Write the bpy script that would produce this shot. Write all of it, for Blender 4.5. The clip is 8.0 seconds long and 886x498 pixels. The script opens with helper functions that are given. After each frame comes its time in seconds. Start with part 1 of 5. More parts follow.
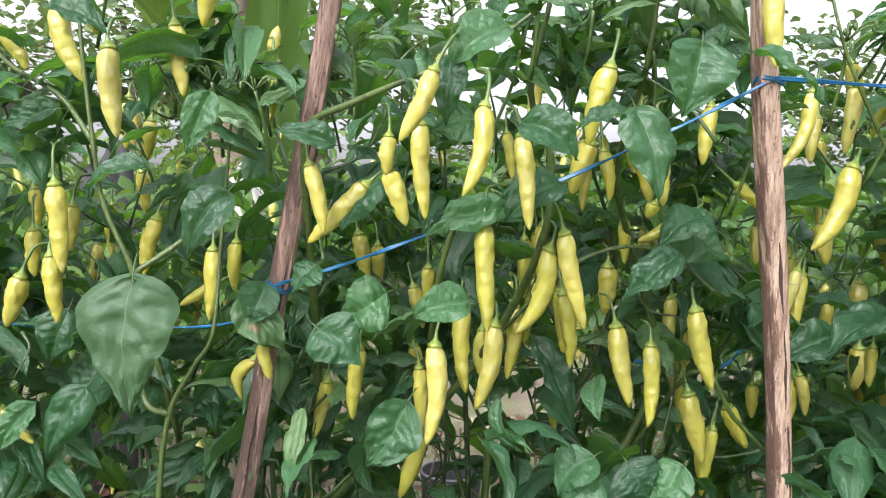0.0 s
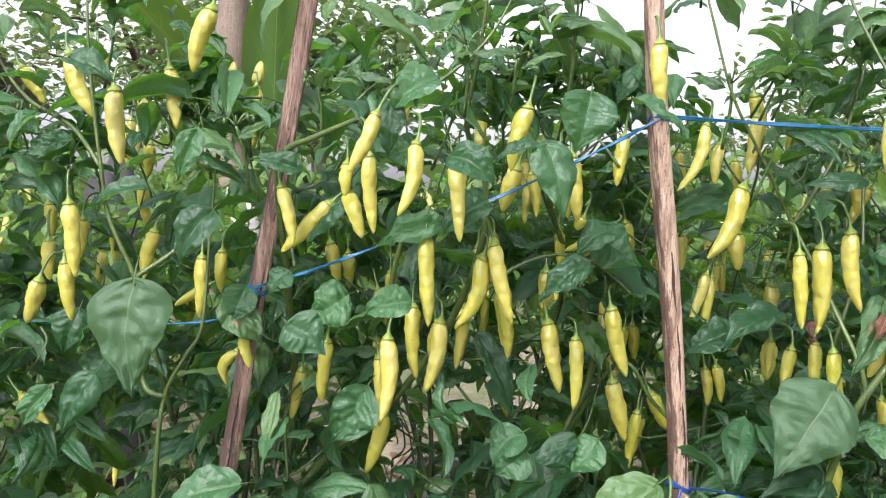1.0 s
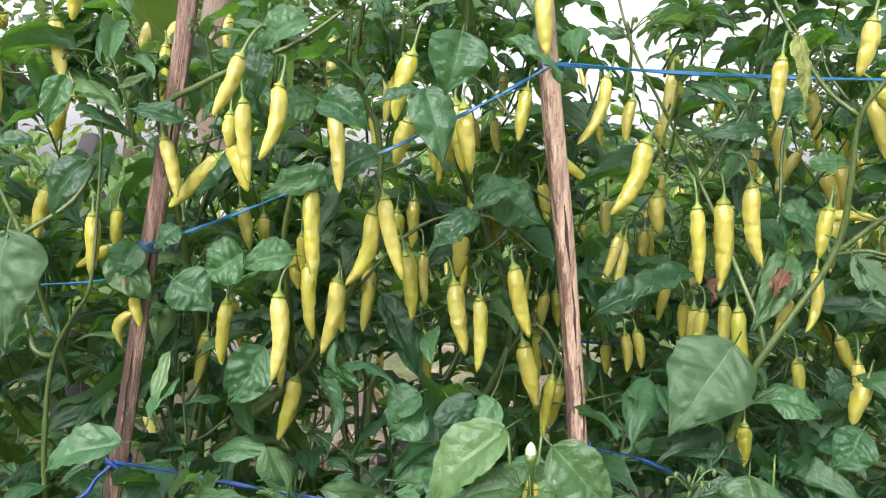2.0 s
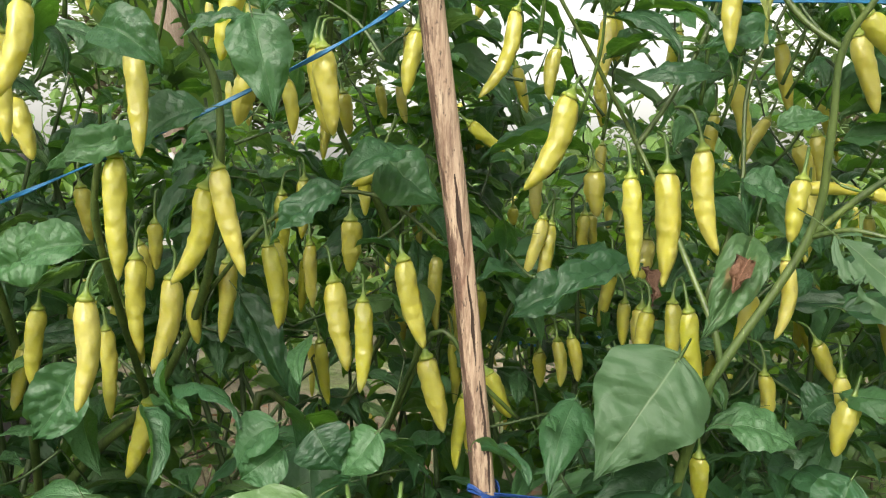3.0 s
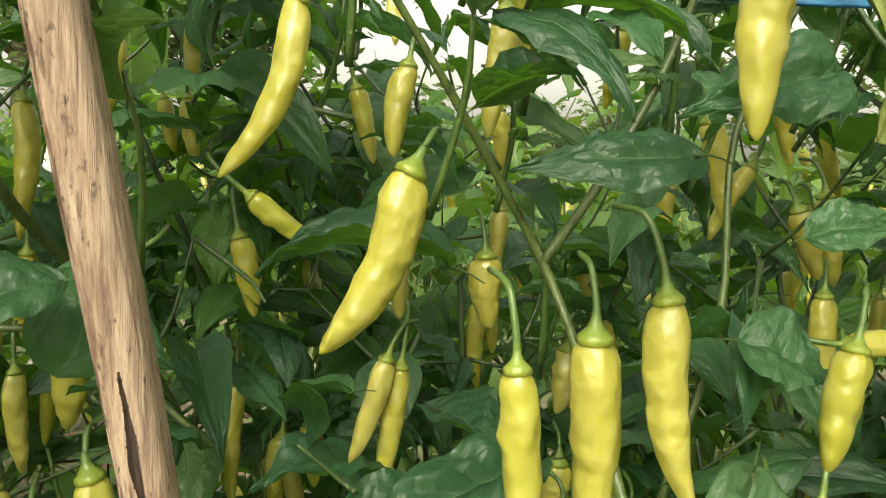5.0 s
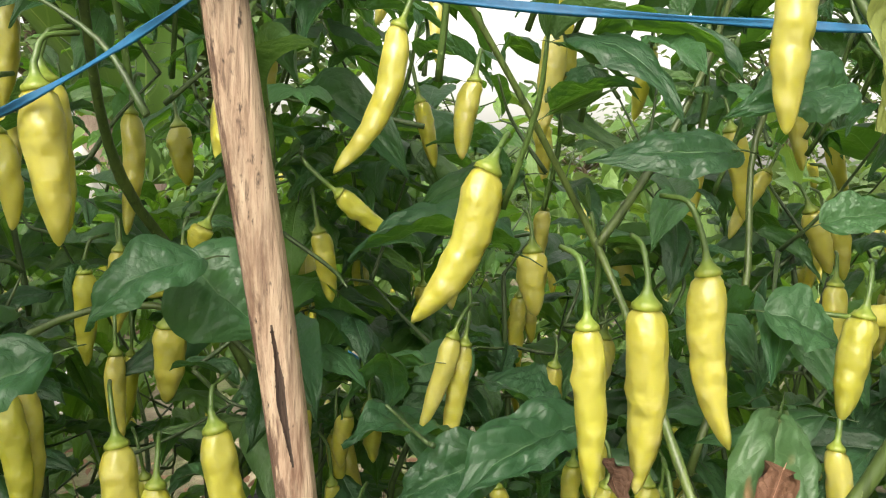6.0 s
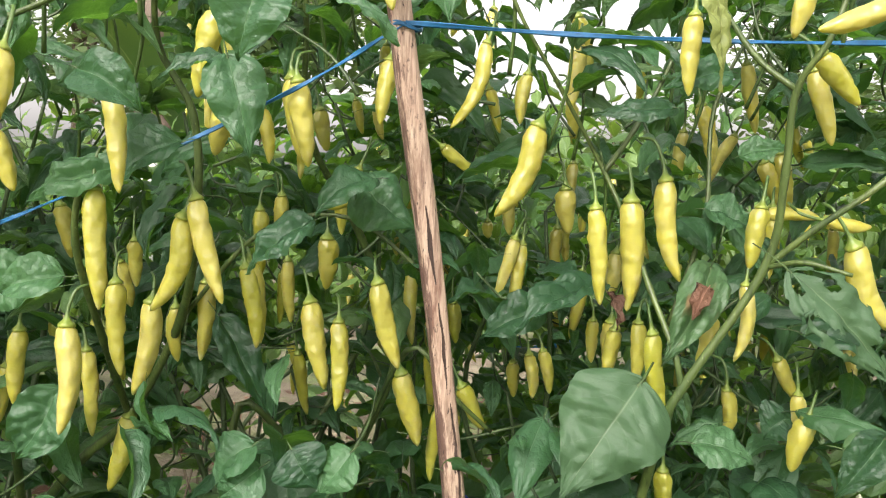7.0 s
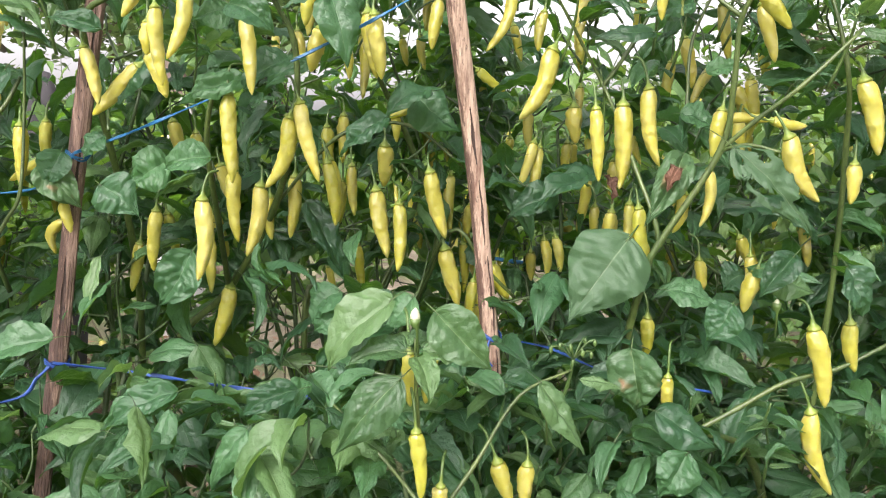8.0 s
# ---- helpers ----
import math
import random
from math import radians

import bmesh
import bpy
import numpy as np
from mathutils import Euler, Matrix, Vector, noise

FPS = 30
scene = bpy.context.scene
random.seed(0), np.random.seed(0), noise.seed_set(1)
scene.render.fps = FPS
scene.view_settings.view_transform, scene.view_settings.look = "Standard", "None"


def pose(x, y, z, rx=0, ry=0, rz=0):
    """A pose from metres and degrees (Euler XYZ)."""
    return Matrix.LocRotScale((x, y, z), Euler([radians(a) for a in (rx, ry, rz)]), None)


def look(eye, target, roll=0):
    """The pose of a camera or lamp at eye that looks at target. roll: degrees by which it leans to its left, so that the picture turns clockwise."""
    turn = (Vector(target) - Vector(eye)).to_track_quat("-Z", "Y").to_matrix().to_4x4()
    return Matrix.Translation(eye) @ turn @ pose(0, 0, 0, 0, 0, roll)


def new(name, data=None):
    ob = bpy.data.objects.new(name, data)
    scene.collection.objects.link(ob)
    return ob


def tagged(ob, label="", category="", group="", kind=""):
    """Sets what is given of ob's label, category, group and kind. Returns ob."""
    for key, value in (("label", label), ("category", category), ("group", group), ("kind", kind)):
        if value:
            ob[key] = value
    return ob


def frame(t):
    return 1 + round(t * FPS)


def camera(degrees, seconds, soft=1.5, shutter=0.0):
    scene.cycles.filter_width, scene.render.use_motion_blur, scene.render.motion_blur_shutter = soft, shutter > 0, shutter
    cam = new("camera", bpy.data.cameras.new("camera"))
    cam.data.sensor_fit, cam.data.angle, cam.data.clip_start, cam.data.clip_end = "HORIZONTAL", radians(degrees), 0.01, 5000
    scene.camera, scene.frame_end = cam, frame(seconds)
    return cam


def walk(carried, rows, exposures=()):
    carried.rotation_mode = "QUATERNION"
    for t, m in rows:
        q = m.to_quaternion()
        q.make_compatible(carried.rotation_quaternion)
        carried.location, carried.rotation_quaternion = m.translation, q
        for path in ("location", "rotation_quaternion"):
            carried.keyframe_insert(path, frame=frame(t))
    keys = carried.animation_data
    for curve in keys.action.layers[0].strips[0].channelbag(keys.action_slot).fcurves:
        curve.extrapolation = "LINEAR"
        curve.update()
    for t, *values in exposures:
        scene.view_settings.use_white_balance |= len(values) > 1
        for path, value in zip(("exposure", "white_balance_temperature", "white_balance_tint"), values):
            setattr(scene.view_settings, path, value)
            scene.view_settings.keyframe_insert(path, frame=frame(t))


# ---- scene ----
cam = camera(57.0, 8.0, soft=1.1)
PATH = [
    (0, (0.018, 0.049, 0.913), (-0.013, 2.044, 0.778), 1.5),
    (0.5, (0.035, -0.009, 0.921), (0.002, 1.987, 0.791), 1.5),
    (1, (0.059, -0.054, 0.924), (0.025, 1.942, 0.8), 1.5),
    (1.5, (0.098, -0.062, 0.916), (0.06, 1.933, 0.779), 1.4),
    (1.7, (0.117, -0.057, 0.907), (0.081, 1.938, 0.766), 1.5),
    (2.8, (0.202, 0.074, 0.881), (0.171, 2.069, 0.742), 1.1),
    (3, (0.213, 0.112, 0.879), (0.225, 2.107, 0.736), 1.0),
    (3.5, (0.244, 0.191, 0.875), (0.342, 2.183, 0.732), 1.2),
    (4, (0.268, 0.248, 0.869), (0.447, 2.233, 0.71), 1.3),
    (4.5, (0.27, 0.304, 0.886), (0.455, 2.289, 0.734), 1.4),
    (5, (0.284, 0.365, 0.942), (0.438, 2.348, 0.73), 2.1),
    (5.2, (0.281, 0.377, 0.952), (0.422, 2.36, 0.738), 2.4),
    (6.3, (0.244, 0.259, 0.924), (0.381, 2.25, 0.78), 1.8),
    (6.5, (0.236, 0.211, 0.918), (0.37, 2.202, 0.786), 1.8),
    (7, (0.219, 0.098, 0.905), (0.273, 2.09, 0.728), 1.1),
    (7.5, (0.21, 0.009, 0.882), (0.253, 1.994, 0.643), 1.0),
    (8, (0.192, -0.076, 0.864), (0.223, 1.906, 0.594), 0.8),
]
walk(cam, [(t, look(eye, target, roll)) for t, eye, target, roll in PATH],
     [(0, 1.235, 6220, 17), (1.6, 1.245, 6280, 19), (3.0, 1.03, 7100, 7), (5.0, 0.99, 7850, 1), (6.3, 1.18, 7150, 10), (7.0, 1.245, 6820, 15), (7.5, 1.42, 6680, 19), (8.0, 1.37, 6600, 19)])

# ---- light: a bright overcast sky, soft sun high behind the viewer ----
SUN_ELEV, SUN_TURN = 41.0, 200.0
world = bpy.data.worlds.new("overcast_sky")
scene.world = world
world.use_nodes = True
wn, wl = world.node_tree.nodes, world.node_tree.links
sky = wn.new("ShaderNodeTexSky")
sky.sky_type, sky.sun_disc = "NISHITA", False
sky.sun_elevation, sky.sun_rotation = radians(SUN_ELEV), radians(SUN_TURN)
sky.air_density, sky.dust_density, sky.ozone_density = 1.0, 6.0, 1.0
grey = wn.new("ShaderNodeHueSaturation")
grey.inputs["Saturation"].default_value = 0.18
wl.new(sky.outputs["Color"], grey.inputs["Color"])
veil = wn.new("ShaderNodeMix")  # an even layer of cloud over the whole sky
veil.data_type, veil.blend_type = "RGBA", "ADD"
veil.inputs["Factor"].default_value = 1.0
wl.new(grey.outputs["Color"], veil.inputs[6])
veil.inputs[7].default_value = (0.85, 0.85, 0.85, 1)
wl.new(veil.outputs[2], wn["Background"].inputs["Color"])
wn["Background"].inputs["Strength"].default_value = 0.15
sun_data = bpy.data.lights.new("sun", "SUN")
sun_data.energy, sun_data.angle, sun_data.color = 1.4, radians(24), (1.0, 0.97, 0.92)
sun = new("sun", sun_data)
az = radians(SUN_TURN)
sun_way = Vector((math.sin(az) * math.cos(radians(SUN_ELEV)), math.cos(az) * math.cos(radians(SUN_ELEV)), math.sin(radians(SUN_ELEV))))
sun.matrix_world = look(sun_way * 30, (0, 0, 0))

# ---- materials ----
def mat(name):
    m = bpy.data.materials.new(name)
    m.use_nodes = True
    nt = m.node_tree
    return m, nt, nt.nodes["Principled BSDF"]


def math_node(nt, op, a, b=None, clamp=False):
    n = nt.nodes.new("ShaderNodeMath")
    n.operation, n.use_clamp = op, clamp
    for i, v in enumerate((a, b)):
        if v is None:
            continue
        if isinstance(v, (int, float)):
            n.inputs[i].default_value = v
        else:
            nt.links.new(v, n.inputs[i])
    return n.outputs[0]


def mix_col(nt, fac, a, b, blend="MIX"):
    n = nt.nodes.new("ShaderNodeMix")
    n.data_type, n.blend_type = "RGBA", blend
    for sock, v in ((n.inputs[0], fac), (n.inputs[6], a), (n.inputs[7], b)):
        if isinstance(v, (int, float)):
            sock.default_value = v
        elif isinstance(v, tuple):
            sock.default_value = (*v, 1)
        else:
            nt.links.new(v, sock)
    return n.outputs[2]


def noise_tex(nt, scale, detail=3, rough=0.5, vec=None, stretch=None):
    n = nt.nodes.new("ShaderNodeTexNoise")
    n.inputs["Scale"].default_value, n.inputs["Detail"].default_value, n.inputs["Roughness"].default_value = scale, detail, rough
    if vec is None:
        tc = nt.nodes.new("ShaderNodeTexCoord")
        vec = tc.outputs["Object"]
    if stretch:
        mp = nt.nodes.new("ShaderNodeMapping")
        mp.inputs["Scale"].default_value = stretch
        nt.links.new(vec, mp.inputs["Vector"])
        vec = mp.outputs[0]
    nt.links.new(vec, n.inputs["Vector"])
    return n.outputs["Fac"]


def ramp(nt, fac, stops):
    n = nt.nodes.new("ShaderNodeValToRGB")
    el = n.color_ramp.elements
    while len(el) < len(stops):
        el.new(0.5)
    for e, (p, c) in zip(el, stops):
        e.position, e.color = p, (*c, 1)
    nt.links.new(fac, n.inputs[0])
    return n.outputs[0]


def bump(nt, bsdf, height, strength, distance):
    n = nt.nodes.new("ShaderNodeBump")
    n.inputs["Strength"].default_value, n.inputs["Distance"].default_value = strength, distance
    nt.links.new(height, n.inputs["Height"])
    nt.links.new(n.outputs[0], bsdf.inputs["Normal"])
    return n.outputs[0]


def randomness(nt):
    info, geo = nt.nodes.new("ShaderNodeObjectInfo"), nt.nodes.new("ShaderNodeNewGeometry")
    return math_node(nt, "FRACT", math_node(nt, "ADD", info.outputs["Random"], geo.outputs["Random Per Island"]))


def leaf_material(name, dark, mid, light, glow, rough=0.42, trans=0.28, spots=0.0):
    """A dark glossy blade: pale thin midrib, faint side veins, puffed between the veins, dull where dusty."""
    m, nt, b = mat(name)
    uv = nt.nodes.new("ShaderNodeTexCoord").outputs["UV"]
    sep = nt.nodes.new("ShaderNodeSeparateXYZ")
    nt.links.new(uv, sep.inputs[0])
    u, v = sep.outputs[0], sep.outputs[1]
    a = math_node(nt, "MULTIPLY", math_node(nt, "ABSOLUTE", math_node(nt, "SUBTRACT", u, 0.5)), 2.0)
    rnd = randomness(nt)
    taper = math_node(nt, "ADD", 24.0, math_node(nt, "MULTIPLY", v, 30.0))
    rib = math_node(nt, "SUBTRACT", 1.0, math_node(nt, "MULTIPLY", a, taper), True)
    wob = math_node(nt, "MULTIPLY", noise_tex(nt, 3.5, 2, 0.5, uv, (1, 1.9, 1)), 0.8)
    phase = math_node(nt, "FRACT", math_node(nt, "ADD", wob, math_node(nt, "SUBTRACT", math_node(nt, "MULTIPLY", v, 6.5), math_node(nt, "MULTIPLY", math_node(nt, "POWER", a, 1.4), 1.9))))
    side = math_node(nt, "ABSOLUTE", math_node(nt, "SUBTRACT", phase, 0.5))
    vein = math_node(nt, "SUBTRACT", 1.0, math_node(nt, "MULTIPLY", side, 22.0), True)
    vein = math_node(nt, "MULTIPLY", vein, math_node(nt, "SUBTRACT", 1.0, a, True))
    lines = math_node(nt, "MAXIMUM", rib, math_node(nt, "MULTIPLY", vein, 0.36))
    body = ramp(nt, rnd, [(0.0, dark), (0.5, mid), (1.0, light)])
    grain = noise_tex(nt, 14.0, 4, 0.65, uv, (1, 1.9, 1))
    blotch = noise_tex(nt, 2.2, 2, 0.5, uv, (1, 1.9, 1))
    body = mix_col(nt, math_node(nt, "MULTIPLY", math_node(nt, "SUBTRACT", grain, 0.45, True), 0.9, True), body, dark)
    body = mix_col(nt, math_node(nt, "MULTIPLY", math_node(nt, "SUBTRACT", blotch, 0.5, True), 0.5, True), body, light)
    pale = (light[0] * 2.0 + 0.04, light[1] * 1.6 + 0.04, light[2] * 1.8 + 0.03)
    body = mix_col(nt, math_node(nt, "MULTIPLY", lines, 0.6), body, pale)
    dust = math_node(nt, "MULTIPLY", math_node(nt, "SUBTRACT", noise_tex(nt, 60, 2, 0.5, uv, (1, 1.9, 1)), 0.6, True), 5.0, True)
    body = mix_col(nt, math_node(nt, "MULTIPLY", dust, 0.10), body, pale)
    if spots:
        sp = noise_tex(nt, 3.1, 2, 0.4, uv)
        hole = math_node(nt, "MULTIPLY", math_node(nt, "SUBTRACT", sp, 0.6, True), 9.0, True)
        body = mix_col(nt, math_node(nt, "MULTIPLY", hole, spots), body, (0.22, 0.13, 0.07))
    nt.links.new(body, b.inputs["Base Color"])
    b.inputs["IOR"].default_value = 1.45
    rg = math_node(nt, "ADD", rough - 0.10, math_node(nt, "MULTIPLY", grain, 0.24))
    nt.links.new(rg, b.inputs["Roughness"])
    warp = nt.nodes.new("ShaderNodeMapping")
    warp.inputs["Scale"].default_value = (1, 1.9, 1)
    nt.links.new(uv, warp.inputs["Vector"])
    cell = nt.nodes.new("ShaderNodeTexVoronoi")
    cell.inputs["Scale"].default_value = 7.0
    nt.links.new(warp.outputs[0], cell.inputs["Vector"])
    dome = math_node(nt, "SUBTRACT", 1.0, math_node(nt, "POWER", cell.outputs["Distance"], 2.0), True)
    edge = math_node(nt, "MINIMUM", math_node(nt, "MULTIPLY", a, 3.0), 1.0)
    swell = math_node(nt, "MULTIPLY", math_node(nt, "ADD", math_node(nt, "MULTIPLY", dome, 0.5), math_node(nt, "MULTIPLY", math_node(nt, "POWER", math_node(nt, "MULTIPLY", side, 2.0), 0.6), 0.22)), edge)
    fine = math_node(nt, "ADD", math_node(nt, "MULTIPLY", noise_tex(nt, 5.5, 2, 0.5, uv, (1, 1.9, 1)), 0.95), math_node(nt, "MULTIPLY", noise_tex(nt, 24, 2, 0.5, uv, (1, 1.9, 1)), 0.16))
    nrm = bump(nt, b, math_node(nt, "SUBTRACT", math_node(nt, "ADD", swell, fine), math_node(nt, "MULTIPLY", rib, 0.3)), 0.62, 0.0018)
    b.inputs["Specular IOR Level"].default_value = 0.5
    tr = nt.nodes.new("ShaderNodeBsdfTranslucent")
    nt.links.new(mix_col(nt, 0.65, body, glow), tr.inputs["Color"])
    nt.links.new(nrm, tr.inputs["Normal"])
    mx = nt.nodes.new("ShaderNodeMixShader")
    mx.inputs[0].default_value = trans
    out = nt.nodes["Material Output"]
    nt.links.new(b.outputs[0], mx.inputs[1])
    nt.links.new(tr.outputs[0], mx.inputs[2])
    nt.links.new(mx.outputs[0], out.inputs["Surface"])
    return m


LEAF = leaf_material("leaf_green", (0.013, 0.044, 0.021), (0.026, 0.079, 0.036), (0.056, 0.138, 0.058), (0.22, 0.54, 0.03), 0.42, 0.31)
# lighter, greyer and rougher green for the flat and the eaten leaves
LEAF_GREYER = leaf_material("leaf_dull", (0.030, 0.070, 0.032), (0.044, 0.096, 0.044), (0.072, 0.132, 0.064), (0.20, 0.42, 0.05), 0.56, 0.28)
LEAF_SPOT = leaf_material("leaf_spotted", (0.023, 0.056, 0.024), (0.043, 0.098, 0.040), (0.075, 0.146, 0.058), (0.20, 0.40, 0.04), 0.42, 0.28, spots=0.9)
# light green of weeds and banana; on the rows behind it paints in skylight
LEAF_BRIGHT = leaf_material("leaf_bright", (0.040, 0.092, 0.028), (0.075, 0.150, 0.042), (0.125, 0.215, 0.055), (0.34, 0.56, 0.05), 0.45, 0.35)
# lighter copy of the green leaf, with backlight put into its colour
LEAF_BACK = leaf_material("leaf_painted_backlit", (0.022, 0.066, 0.018), (0.040, 0.110, 0.028), (0.075, 0.165, 0.040), (0.30, 0.62, 0.04), 0.44, 0.42)
# for young leaves, and spread over the bush tops to paint in skylight
LEAF_YOUNG_OR_LIT = leaf_material("leaf_young_or_lit", (0.036, 0.086, 0.036), (0.060, 0.126, 0.050), (0.096, 0.178, 0.068), (0.24, 0.46, 0.06), 0.4, 0.35)
LEAF_PALE = leaf_material("leaf_pale", (0.11, 0.16, 0.04), (0.16, 0.205, 0.055), (0.22, 0.25, 0.075), (0.40, 0.48, 0.08), 0.45, 0.35)
LEAF_DRY = leaf_material("leaf_dry", (0.05, 0.024, 0.014), (0.12, 0.058, 0.034), (0.24, 0.145, 0.09), (0.3, 0.16, 0.07), 0.75, 0.15)
FAR_LEAF = leaf_material("leaf_far", (0.05, 0.09, 0.035), (0.09, 0.15, 0.06), (0.14, 0.21, 0.09), (0.3, 0.45, 0.1), 0.6, 0.3)


def stem_material(name, low, high, rough):
    m, nt, b = mat(name)
    f = noise_tex(nt, 60, 4, 0.6, None, (1, 1, 0.25))
    col = ramp(nt, f, [(0.3, low), (0.7, high)])
    streak = noise_tex(nt, 420, 3, 0.6, None, (1, 1, 0.05))
    col = mix_col(nt, math_node(nt, "MULTIPLY", math_node(nt, "SUBTRACT", streak, 0.5, True), 4.0, True), col, tuple(0.45 * c for c in low))
    pore = noise_tex(nt, 700, 2, 0.5, None, (1, 1, 0.4))
    col = mix_col(nt, math_node(nt, "MULTIPLY", math_node(nt, "SUBTRACT", pore, 0.66, True), 8.0, True), col, tuple(1.6 * c + 0.05 for c in high))
    nt.links.new(col, b.inputs["Base Color"])
    b.inputs["Roughness"].default_value = rough
    bump(nt, b, math_node(nt, "ADD", noise_tex(nt, 180, 3, 0.5, None, (1, 1, 0.2)), math_node(nt, "MULTIPLY", streak, 0.6)), 0.5, 0.0008)
    return m


STEM = stem_material("stem_green", (0.030, 0.058, 0.014), (0.080, 0.115, 0.027), 0.45)
TWIG = stem_material("twig_green", (0.025, 0.050, 0.016), (0.060, 0.10, 0.032), 0.5)
BARK = stem_material("stem_bark", (0.07, 0.055, 0.035), (0.16, 0.13, 0.08), 0.8)


def stalk_material():
    """Yellow-green at the cap, darker green along the thin stalk."""
    m, nt, b = mat("stalk_green")
    sep = nt.nodes.new("ShaderNodeSeparateXYZ")
    nt.links.new(nt.nodes.new("ShaderNodeTexCoord").outputs["Object"], sep.inputs[0])
    up = math_node(nt, "ADD", math_node(nt, "MULTIPLY", sep.outputs[2], 85.0), math_node(nt, "MULTIPLY", noise_tex(nt, 400, 2, 0.5), 0.5))
    nt.links.new(ramp(nt, up, [(0.1, (0.22, 0.25, 0.035)), (0.55, (0.13, 0.19, 0.03)), (1.0, (0.06, 0.11, 0.024))]), b.inputs["Base Color"])
    b.inputs["Roughness"].default_value = 0.42
    bump(nt, b, noise_tex(nt, 260, 2, 0.5), 0.5, 0.001)
    return m


STALK = stalk_material()
PETIOLE = stem_material("leaf_stalk", (0.035, 0.075, 0.018), (0.075, 0.13, 0.03), 0.45)


def fruit_material():
    m, nt, b = mat("pepper_skin")
    rnd = randomness(nt)
    base = ramp(nt, rnd, [(0.0, (0.295, 0.305, 0.043)), (0.25, (0.350, 0.336, 0.064)), (0.8, (0.388, 0.363, 0.087)), (1.0, (0.41, 0.383, 0.118))])
    mott = noise_tex(nt, 55, 3, 0.55)
    base = mix_col(nt, math_node(nt, "MULTIPLY", math_node(nt, "SUBTRACT", mott, 0.45, True), 0.7, True), base, (0.33, 0.335, 0.06))
    pale = noise_tex(nt, 130, 2, 0.5)
    base = mix_col(nt, math_node(nt, "MULTIPLY", math_node(nt, "SUBTRACT", pale, 0.54, True), 2.0, True), base, (0.47, 0.43, 0.19))
    nt.links.new(base, b.inputs["Base Color"])
    b.inputs["Roughness"].default_value = 0.33
    b.inputs["Specular IOR Level"].default_value = 0.55
    b.inputs["Coat Weight"].default_value = 0.16
    b.inputs["Coat Roughness"].default_value = 0.18
    bump(nt, b, noise_tex(nt, 125, 1.6, 0.4), 0.85, 0.0036)
    b.inputs["Subsurface Weight"].default_value = 0.75
    b.inputs["Subsurface Radius"].default_value = (1.0, 0.95, 0.3)
    b.inputs["Subsurface Scale"].default_value = 0.011
    # thin flesh round a hollow: some daylight comes through from behind
    tr = nt.nodes.new("ShaderNodeBsdfTranslucent")
    tr.inputs["Color"].default_value = (0.80, 0.74, 0.13, 1)
    mx = nt.nodes.new("ShaderNodeMixShader")
    mx.inputs[0].default_value = 0.14
    nt.links.new(b.outputs[0], mx.inputs[1])
    nt.links.new(tr.outputs[0], mx.inputs[2])
    nt.links.new(mx.outputs[0], nt.nodes["Material Output"].inputs["Surface"])
    return m


FRUIT = fruit_material()


def wood_material(name, low, mid, high, rough=0.7, bark=None):
    m, nt, b = mat(name)
    grain = noise_tex(nt, 420, 5, 0.7, None, (1, 1, 0.03))
    wear = noise_tex(nt, 60, 4, 0.6, None, (1, 1, 0.3))
    fleck = noise_tex(nt, 650, 3, 0.6, None, (1, 1, 0.045))
    col = ramp(nt, grain, [(0.22, low), (0.42, mid), (0.72, high)])
    col = mix_col(nt, math_node(nt, "MULTIPLY", math_node(nt, "SUBTRACT", wear, 0.45, True), 2.2, True), col, mid)
    col = mix_col(nt, math_node(nt, "MULTIPLY", math_node(nt, "SUBTRACT", fleck, 0.63, True), 6.0, True), col, (0.03, 0.018, 0.012))
    patch = noise_tex(nt, 260, 5, 0.75, None, (1, 1, 0.05))
    col = mix_col(nt, math_node(nt, "MULTIPLY", math_node(nt, "SUBTRACT", patch, 0.505, True), 5.0, True), col, low)
    stain = noise_tex(nt, 110, 4, 0.65, None, (1, 1, 0.16))
    col = mix_col(nt, math_node(nt, "MULTIPLY", math_node(nt, "SUBTRACT", stain, 0.54, True), 7.0, True), col, tuple(1.7 * c for c in low))
    if bark:  # strips of bark left on the weathered side and low down: colour, height
        tc, sp, sn = nt.nodes.new("ShaderNodeTexCoord"), nt.nodes.new("ShaderNodeSeparateXYZ"), nt.nodes.new("ShaderNodeSeparateXYZ")
        nt.links.new(tc.outputs["Object"], sp.inputs[0])
        nt.links.new(tc.outputs["Normal"], sn.inputs[0])
        lower = math_node(nt, "MULTIPLY", math_node(nt, "SUBTRACT", bark[1], sp.outputs[2]), 0.9)
        skin = math_node(nt, "ADD", math_node(nt, "SUBTRACT", math_node(nt, "MULTIPLY", noise_tex(nt, 150, 5, 0.7, None, (1, 1, 0.10)), 2.0), math_node(nt, "MULTIPLY", sn.outputs[0], 0.42)), lower)
        shade = mix_col(nt, math_node(nt, "SUBTRACT", grain, 0.3, True), tuple(0.5 * c for c in bark[0]), tuple(1.5 * c for c in bark[0]))
        col = mix_col(nt, math_node(nt, "MULTIPLY", math_node(nt, "SUBTRACT", skin, 1.12, True), 6.0, True), col, shade)
    knot = noise_tex(nt, 420, 3, 0.6, None, (1, 1, 0.35))
    col = mix_col(nt, math_node(nt, "MULTIPLY", math_node(nt, "SUBTRACT", knot, 0.61, True), 9.0, True), col, tuple(0.3 * c for c in low))
    nt.links.new(col, b.inputs["Base Color"])
    b.inputs["Roughness"].default_value = rough
    bump(nt, b, math_node(nt, "ADD", grain, math_node(nt, "MULTIPLY", wear, 0.6)), 0.8, 0.0012)
    return m


